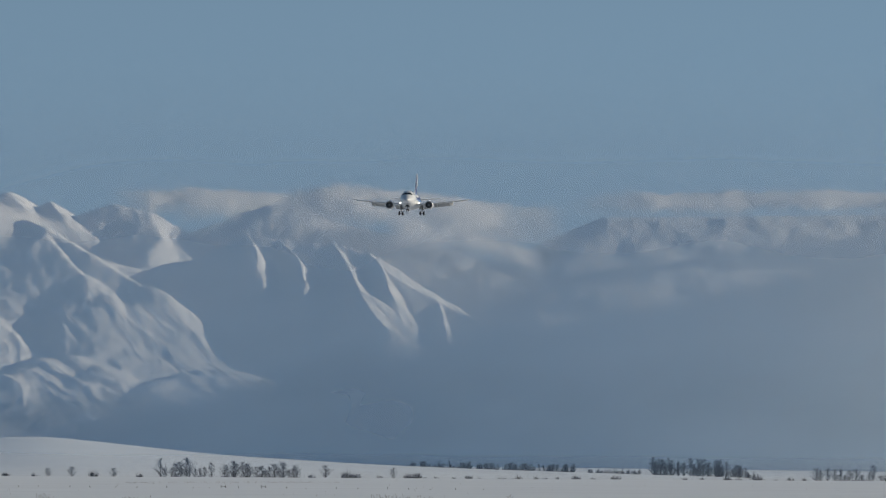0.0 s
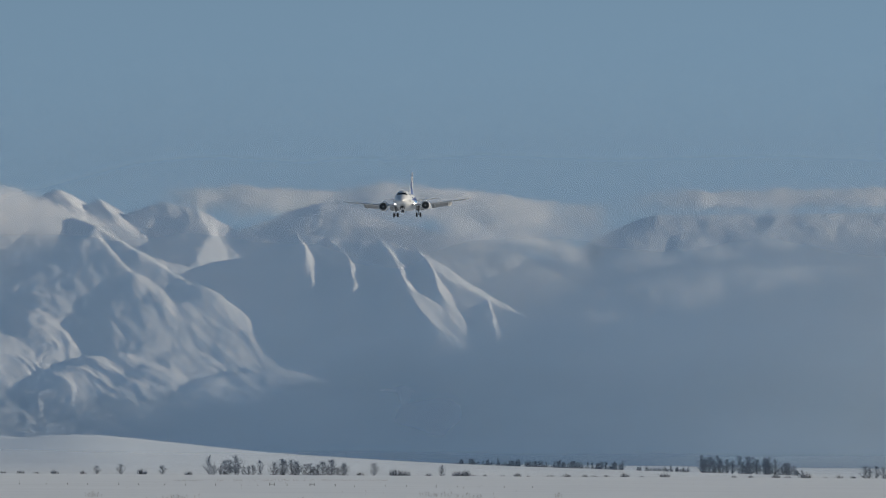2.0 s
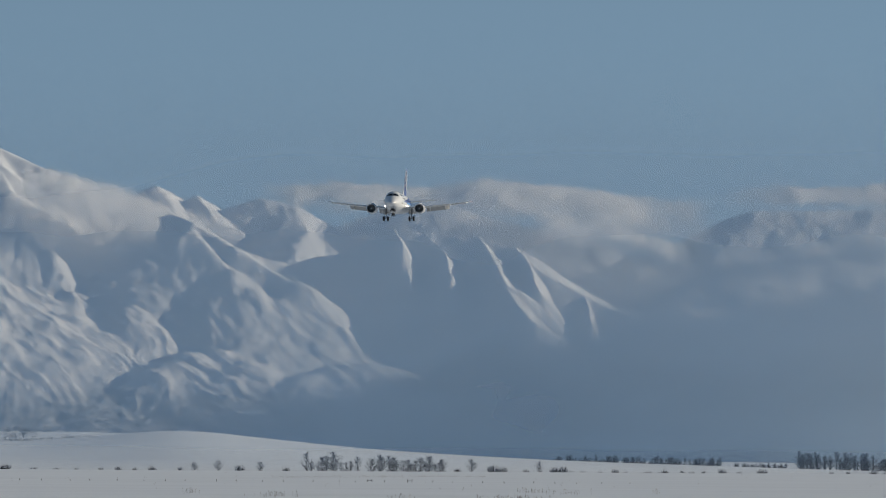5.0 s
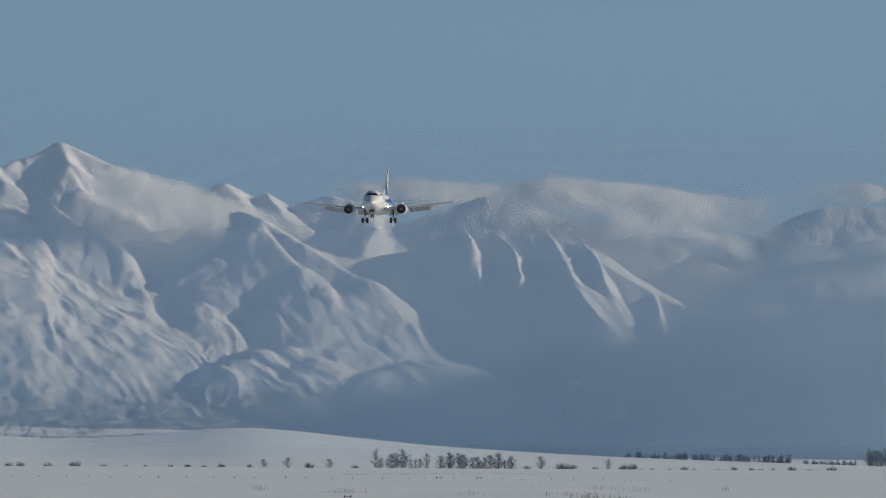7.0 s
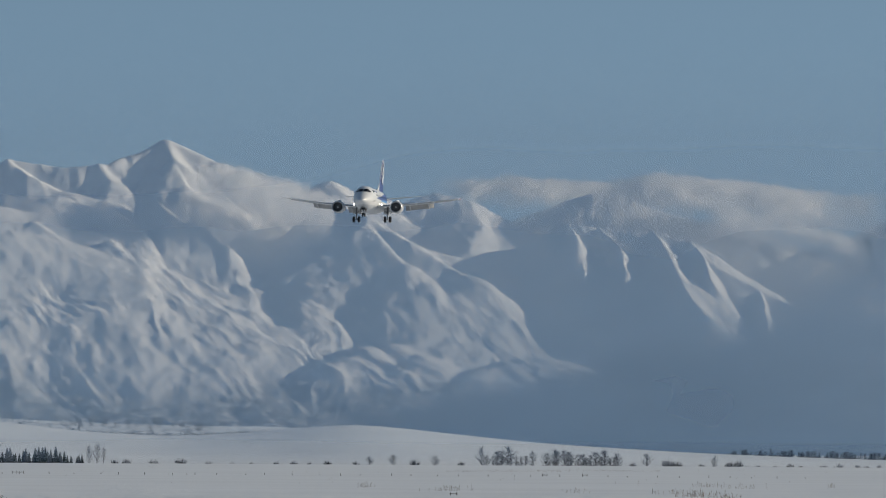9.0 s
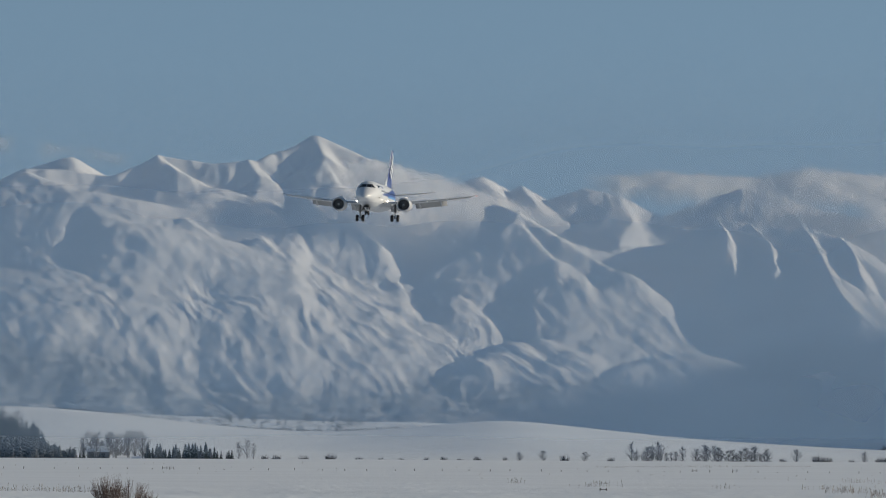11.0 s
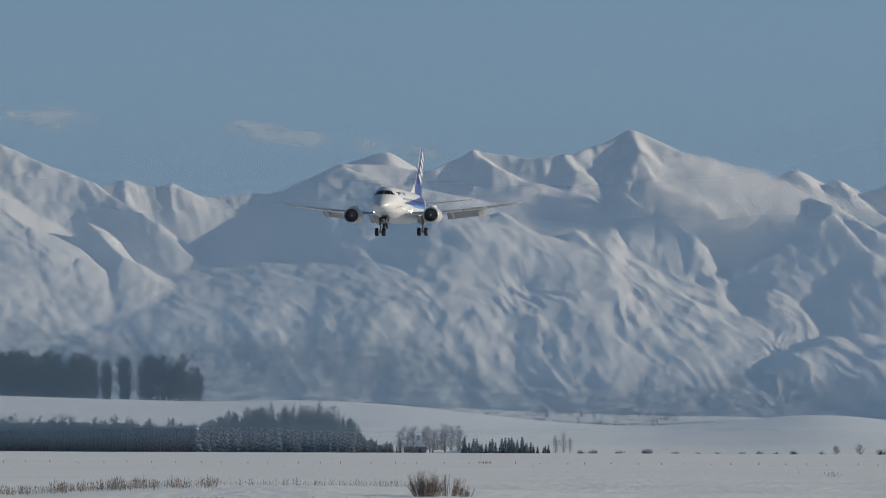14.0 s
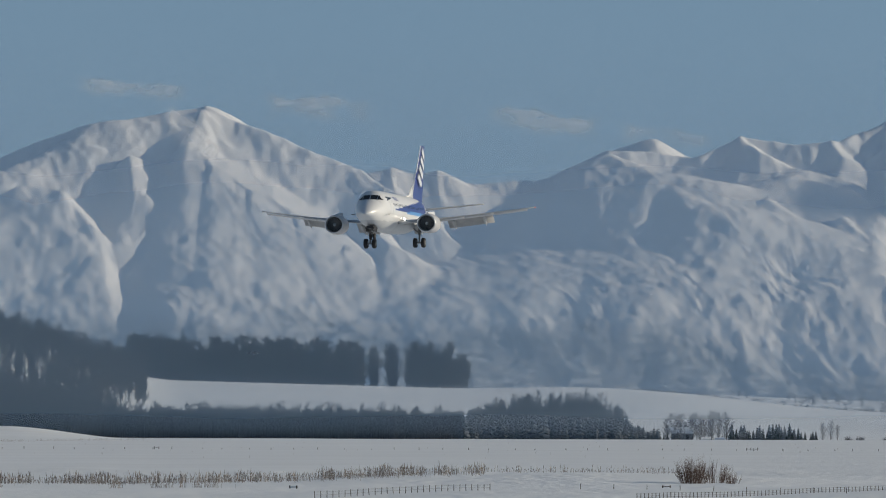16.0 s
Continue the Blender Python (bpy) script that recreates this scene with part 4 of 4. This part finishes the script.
# the tall stand on the hill's crest, with its gap
tall_spots = []
for i in range(230):
    u = -2420 + 600 * (i + rng.random()) / 230
    if -2005 < u < -1992 or -1978 < u < -1962 or -1945 < u < -1930:
        continue
    r = 3290 + rng.uniform(0, 60)
    h = 21.5 * rng.uniform(0.66, 1.03) * (1 if u < -1850 else 0.8)
    tall_spots.append((u, r, h))
woods("tall_woods", tall_spots, [lambda: bare_tree(rng, 1.0, 0.16, 28, 10, 0.5, 1.25, 0.06) for i in range(4)], [BARK, TWIGS], "tall dark leafless trees standing on a snowy crest")
# the wooded hillside
hill_spots = []
for i in range(3000):
    u = -3300 + 910 * rng.random()
    r = rng.uniform(2760, 3330)
    if u > -2430 - 0.12 * (r - 2800) and r < 3000:
        continue
    hill_spots.append((u, r, 12 * rng.uniform(0.6, 1.1)))
woods("hill_woods", hill_spots, [lambda: bare_tree(rng, 1.0, 0.24, 18, 8, 0.3, 1.5, 0.03) for i in range(4)], [BARK, TWIGS], "dense dark leafless woods covering a hillside")
# the young plantation along the field's edge
young = []
for i in range(3900):
    u = -2750 + 1270 * rng.random()
    deep = 40 + 350 * math.exp(-((u + 1670) / 190) ** 2)
    if u > -1540:
        deep *= max(0.05, (-1480 - u) / 60)
    r = ROW + 2 + rng.random() * deep
    young.append((u, r, (12.8 - 3.0 * float(smooth(-2050, -1750, u))) * rng.choice((0.55, 0.7, 0.8, 0.9, 0.98, 1.12), p=(0.14, 0.3, 0.3, 0.18, 0.06, 0.02)) * (1 if u < -1560 else max(0.55, (-1440 - u) / 120))))
front = [s for s in young if s[0] < -1830 or s[1] > ROW + 230]
firs = [s for s in young if not (s[0] < -1830 or s[1] > ROW + 230)]
woods("young_woods", front, [lambda: bare_tree(rng, 1.0, 0.24, 15, 8, 0.4, 1.6, 0.05) for i in range(4)], [BARK, TWIGS], "dense young leafless woods along the snowfield")
woods("fir_plantation", firs, [lambda: fir_tree(rng, 1.0, 0.3, 6, 7) for i in range(4)], [BARK, SNOWY_NEEDLES], "young fir plantation dusted with snow")
# far woods behind the hills on the right, and hedges on the far slope
far_spots = [(rng.uniform(-62, 235), 3420 + rng.uniform(0, 40), 5.2 * rng.uniform(0.5, 1.1)) for i in range(170)]
far_spots += [(rng.uniform(260, 350), 3420 + rng.uniform(0, 40), 3.4 * rng.uniform(0.5, 1.1)) for i in range(50)]
far_spots += [(u, 3420 + rng.uniform(0, 40), 9.5 * rng.uniform(0.45, 1.08) * (1 - 0.55 * smooth(470, 560, u))) for u in rng.uniform(375, 560, 62)]
woods("far_woods", far_spots, [lambda: bare_tree(rng, 1.0, 0.36, 26, 12, 0.2, 1.6) for i in range(3)], [BARK, TWIGS], "distant line of leafless trees behind a snowy rise")
hedge = [(u, 3300 + rng.uniform(-4, 4), rng.uniform(0.5, 1.3)) for u in rng.uniform(-1230, -880, 240)] + [(u, 3310 + rng.uniform(-4, 4), rng.uniform(0.5, 1.2)) for u in rng.uniform(-1530, -1340, 150)]
hedge += [(rng.uniform(-1350, -950), rng.uniform(3640, 3780), rng.uniform(1.0, 4.2)) for i in range(120)]
hedge += [(u, 2640 + 0.05 * (u + 1150) + rng.uniform(0, 60), rng.uniform(0.3, 0.9)) for u in rng.uniform(-1160, -560, 260)]
woods("hedge", hedge, [lambda: bare_tree(rng, 1.0, 0.6, 16, 8, 0.2, 2.2) for i in range(3)], [BARK, TWIGS], "low dark hedges and scattered shrubs on snowy slopes")


# ---- the farm ----
PLANKS = material("grey_barn_wood", (0.2, 0.21, 0.22), 0.85, 0, 0.25, 1.0)
ROOF_SNOW = material("roof_snow", (0.84, 0.85, 0.86), 0.75, 0, 0.06, 0.5)
PALE_WALL = material("pale_wall", (0.55, 0.56, 0.57), 0.8, 0, 0.15, 0.8)


def barn(u, r, wide, deep, eaves, ridge, wall_mat, label):
    base = tagged(new("barn"), label, "barn")
    base.matrix_basis = pose(*spot(u, r, float(ground_height(u, r)) - 0.3), 0, 0, 8)
    bm = bmesh.new()
    ring_loft(bm, [[(x, -deep / 2, 0), (x, -deep / 2, eaves), (x, 0, ridge - 0.15), (x, deep / 2, eaves), (x, deep / 2, 0)] for x in (-wide / 2, wide / 2)])
    wall = part("wall", bm, wall_mat, base)
    for s in (-1, 1):
        bm = bmesh.new()
        ring_loft(bm, [[(x, s * (deep / 2 + 0.4), eaves - 0.2), (x, s * (deep / 2 + 0.4), eaves + 0.12), (x, 0, ridge + 0.2), (x, 0, ridge - 0.1)] for x in (-wide / 2 - 0.4, wide / 2 + 0.4)])
        part("roof", bm, ROOF_SNOW, base, "roof slope under snow")
    bm = bmesh.new()
    box(bm, (0.2 * wide, -deep / 2 - 0.03, eaves * 0.4), (0.25 * wide, 0.08, eaves * 0.8))
    part("door", bm, DARK, base)


barn(-1441, 2685, 7.4, 6.0, 3.8, 5.6, PLANKS, "grey wooden barn with a snow-covered roof among trees")
barn(-1398, 2640, 2.6, 2.4, 1.5, 2.2, PLANKS, "small shed half buried in snow beside the barn")
barn(-1374, 2645, 2.6, 2.4, 1.6, 2.2, BELLY, "small dark shed with a snowy roof")
barn(-1354, 2640, 2.2, 2.0, 1.7, 2.1, PALE_WALL, "small pale hut standing in snow beside firs")


# ---- the near field: bush, reeds, stakes, fences ----
def near_bush(u, r, tall, spread, stems, label):
    cv, cf = shrub(rng, tall, spread, stems, 0.014)
    ob = tagged(new("bush"), label, "bush")
    ob.matrix_basis = pose(*spot(u, r, float(ground_height(u, r)) - 0.05))
    for name, geo in (("branching", (cv, cf)),):
        child = new(name, mesh_of(name, *geo, BUSH_RED))
        child.parent = ob


near_bush(-1421, 632, 2.35, 3.6, 170, "dense leafless reddish-brown bush standing in snow")
near_bush(-1382, 634, 2.2, 3.4, 60, "sparse leafless brown bush standing in snow")
near_bush(-1352, 630, 1.1, 1.8, 40, "small leafless brown bush in snow")


def reeds(name, places, label):
    """Dry stalks: places are (u, r, height)."""
    cv, cf = [], []
    heights = ground_height(np.array([q[0] for q in places], float), np.array([q[1] for q in places], float)) - 0.05
    for (u, r, tall), z in zip(places, heights):
        p = np.array(spot(u, r, float(z)))
        lean = rng.normal(0, 0.16, 3) * tall
        tip = p + lean + (0, 0, tall)
        side = rng.normal(0, 1, 3) * (1, 0.4, 0)
        side = side / np.linalg.norm(side)
        twig(cv, cf, p, tip, 0.016, side)
        twig(cv, cf, p + (tip - p) * 0.65, tip + rng.normal(0, 0.04, 3), 0.03, side)
    tagged(new(name, mesh_of(name, cv, cf, STRAW)), label, "reeds", kind="stuff")


band = []
for i in range(6500):
    u = rng.uniform(-3100, -1790)
    clump = float(fractal(np.array([u / 26.0]), np.array([0.5]), 3)[0])
    if rng.random() < 0.6 + 0.6 * clump:
        band.append((u, 655 - 0.028 * (u + 1800) * -1 + rng.normal(0, 3.5), rng.uniform(0.3, 0.95) * (0.95 + 0.5 * clump)))
for i in range(900):
    u = rng.uniform(-3100, -2230)
    if float(fractal(np.array([u / 40.0]), np.array([7.5]), 2)[0]) > -0.1:
        band.append((u, 603 + rng.normal(0, 4), rng.uniform(0.3, 0.7)))
for i in range(260):
    band.append((rng.uniform(-1790, -1450), 668 + rng.normal(0, 6), rng.uniform(0.2, 0.7)))
reeds("reed_band", band, "band of dry brown reeds along a snowy ditch")
tufts = []
for u, r, n, w in ((-95, 1085, 40, 26), (120, 1080, 14, 8), (-40, 1040, 25, 30), (-140, 900, 40, 60), (-110, 760, 90, 45), (-60, 745, 60, 25), (-700, 1020, 20, 14), (-560, 930, 40, 40), (-330, 905, 16, 20)):
    tufts += [(u + rng.normal(0, w / 2), r + rng.normal(0, 4), rng.uniform(0.25, 0.8)) for i in range(n)]
for i in range(500):
    u = rng.uniform(-560, -180)
    tufts.append((u, 1800 - 0.7 * (u + 560) * -0.6 + rng.normal(0, 30), rng.uniform(0.15, 0.4)))
for i in range(240):
    tufts.append((rng.uniform(-2900, 790), rng.uniform(1100, 2300), rng.uniform(0.15, 0.5)))
for i in range(420):
    u = rng.uniform(-2660, -2390)
    tufts.append((u, 2020 + 1.1 * (u + 2660) + rng.normal(0, 25), rng.uniform(0.2, 0.8)))
reeds("grass_tufts", tufts, "sparse dry grass tufts poking through snow")

WOOD = material("weathered_post", (0.1, 0.09, 0.085), 0.9, 0, 0.3, 6.0)


def fence(p0, p1, count, tall, rails, label):
    """A row of posts from one (u, r) to another, with wires."""
    ob = tagged(new("fence"), label, "fence")
    pts = []
    for i in range(count):
        k = i / (count - 1)
        u, r = p0[0] + (p1[0] - p0[0]) * k, p0[1] + (p1[1] - p0[1]) * k
        pts.append(spot(u, r, float(ground_height(u, r))))
    bm = bmesh.new()
    tube(bm, (0, 0, -0.2), (0, 0, tall), 0.028, 0.025, 6)
    first = part("post", bm, WOOD, ob)
    for i, p in enumerate(pts):
        o = first if i == 0 else new("post", first.data)
        o.parent = ob
        o.matrix_basis = pose(*p, float(rng.normal(0, 3)), float(rng.normal(0, 3)), 0)
    for k in rails:
        bm = bmesh.new()
        for a_, b_ in zip(pts[:-1], pts[1:]):
            tube(bm, a_ + Vector((0, 0, tall * k)), b_ + Vector((0, 0, tall * k)), 0.008, n=4)
        part("wire", bm, STEEL, ob)


fence((-2090, 522), (-1780, 585), 30, 0.5, (0.85, 0.45), "low wire fence on wooden posts in deep snow")
fence((-1520, 512), (-1060, 592), 70, 0.38, (0.9, 0.5, 0.2), "close-set wire fence along a snowy road")
fence((-1620, 598), (-1150, 560), 9, 0.4, (), "line of short wooden stakes in snow")


def stake(u, r, tall):
    ob = tagged(new("stake"), "thin marker stake standing in the snowfield", "stake", "stakes across the snowfield")
    ob.matrix_basis = pose(*spot(u, r, float(ground_height(u, r))))
    bm = bmesh.new()
    tube(bm, (0, 0, -0.2), (0, 0, tall), 0.06, 0.05, 6)
    part("pole", bm, WOOD, ob)


for i in range(64):
    stake(-2640 + i * 43 + rng.uniform(-8, 8), 1480 + rng.uniform(-12, 12), rng.uniform(0.2, 0.5))


def marker(u, r, wide, tall, board, label):
    """A low runway marker: two legs and a bar or board."""
    ob = tagged(new("runway_marker"), label, "marker")
    ob.matrix_basis = pose(*spot(u, r, float(ground_height(u, r))))
    for s in (-1, 1):
        bm = bmesh.new()
        tube(bm, (s * wide / 2, 0, -0.2), (s * wide / 2, 0, tall), 0.06, 0.06, 6)
        part("leg", bm, WOOD, ob)
    bm = bmesh.new()
    box(bm, (0, 0, tall * 0.5), (wide, 0.05, 0.06) if not board else (wide * 1.3, 0.06, tall * 0.6))
    part("board" if board else "bar", bm, WHITE if board else WOOD, ob)


for u, r in ((-1323, 1500), (-1311, 1500), (-2370, 1480), (-386, 1500), (-315, 1520)):
    marker(u, r, 0.9, 0.55, False, "small dark runway marker in the snow")
marker(-547, 840, 0.7, 0.3, False, "low dark runway marker in the snow")
marker(-1468, 607, 0.6, 0.2, False, "low dark runway marker in the snow")
marker(-2128, 600, 0.55, 0.25, True, "small white marker board in the snow")


def motions():
    walk(plane, [(t, pose(x, y, z, pitch, -bank, 180 + heading)) for t, x, y, z, heading, pitch, bank in FLIGHT])


FLIGHT = [
    (0.0, -7.79, 1880.0, 66.19, -4.88, 1.07, -0.21),
    (2.0, -19.28, 1742.59, 60.74, -4.71, 1.04, -1.79),
    (4.0, -31.98, 1605.19, 55.23, -4.54, 1.00, 0.25),
    (6.5, -47.97, 1433.46, 48.48, -4.33, 0.96, -0.76),
    (8.5, -61.43, 1296.04, 43.8, -4.16, 0.92, -0.08),
    (10.9, -78.47, 1131.09, 38.26, -3.96, 0.88, 0.65),
    (13.5, -96.63, 952.41, 30.93, -3.74, 0.83, -0.17),
    (15.0, -106.88, 849.34, 26.45, -3.62, 0.81, -0.51),
    (16.0, -113.54, 780.66, 23.21, -3.53, 0.79, -0.77),
]
motions()
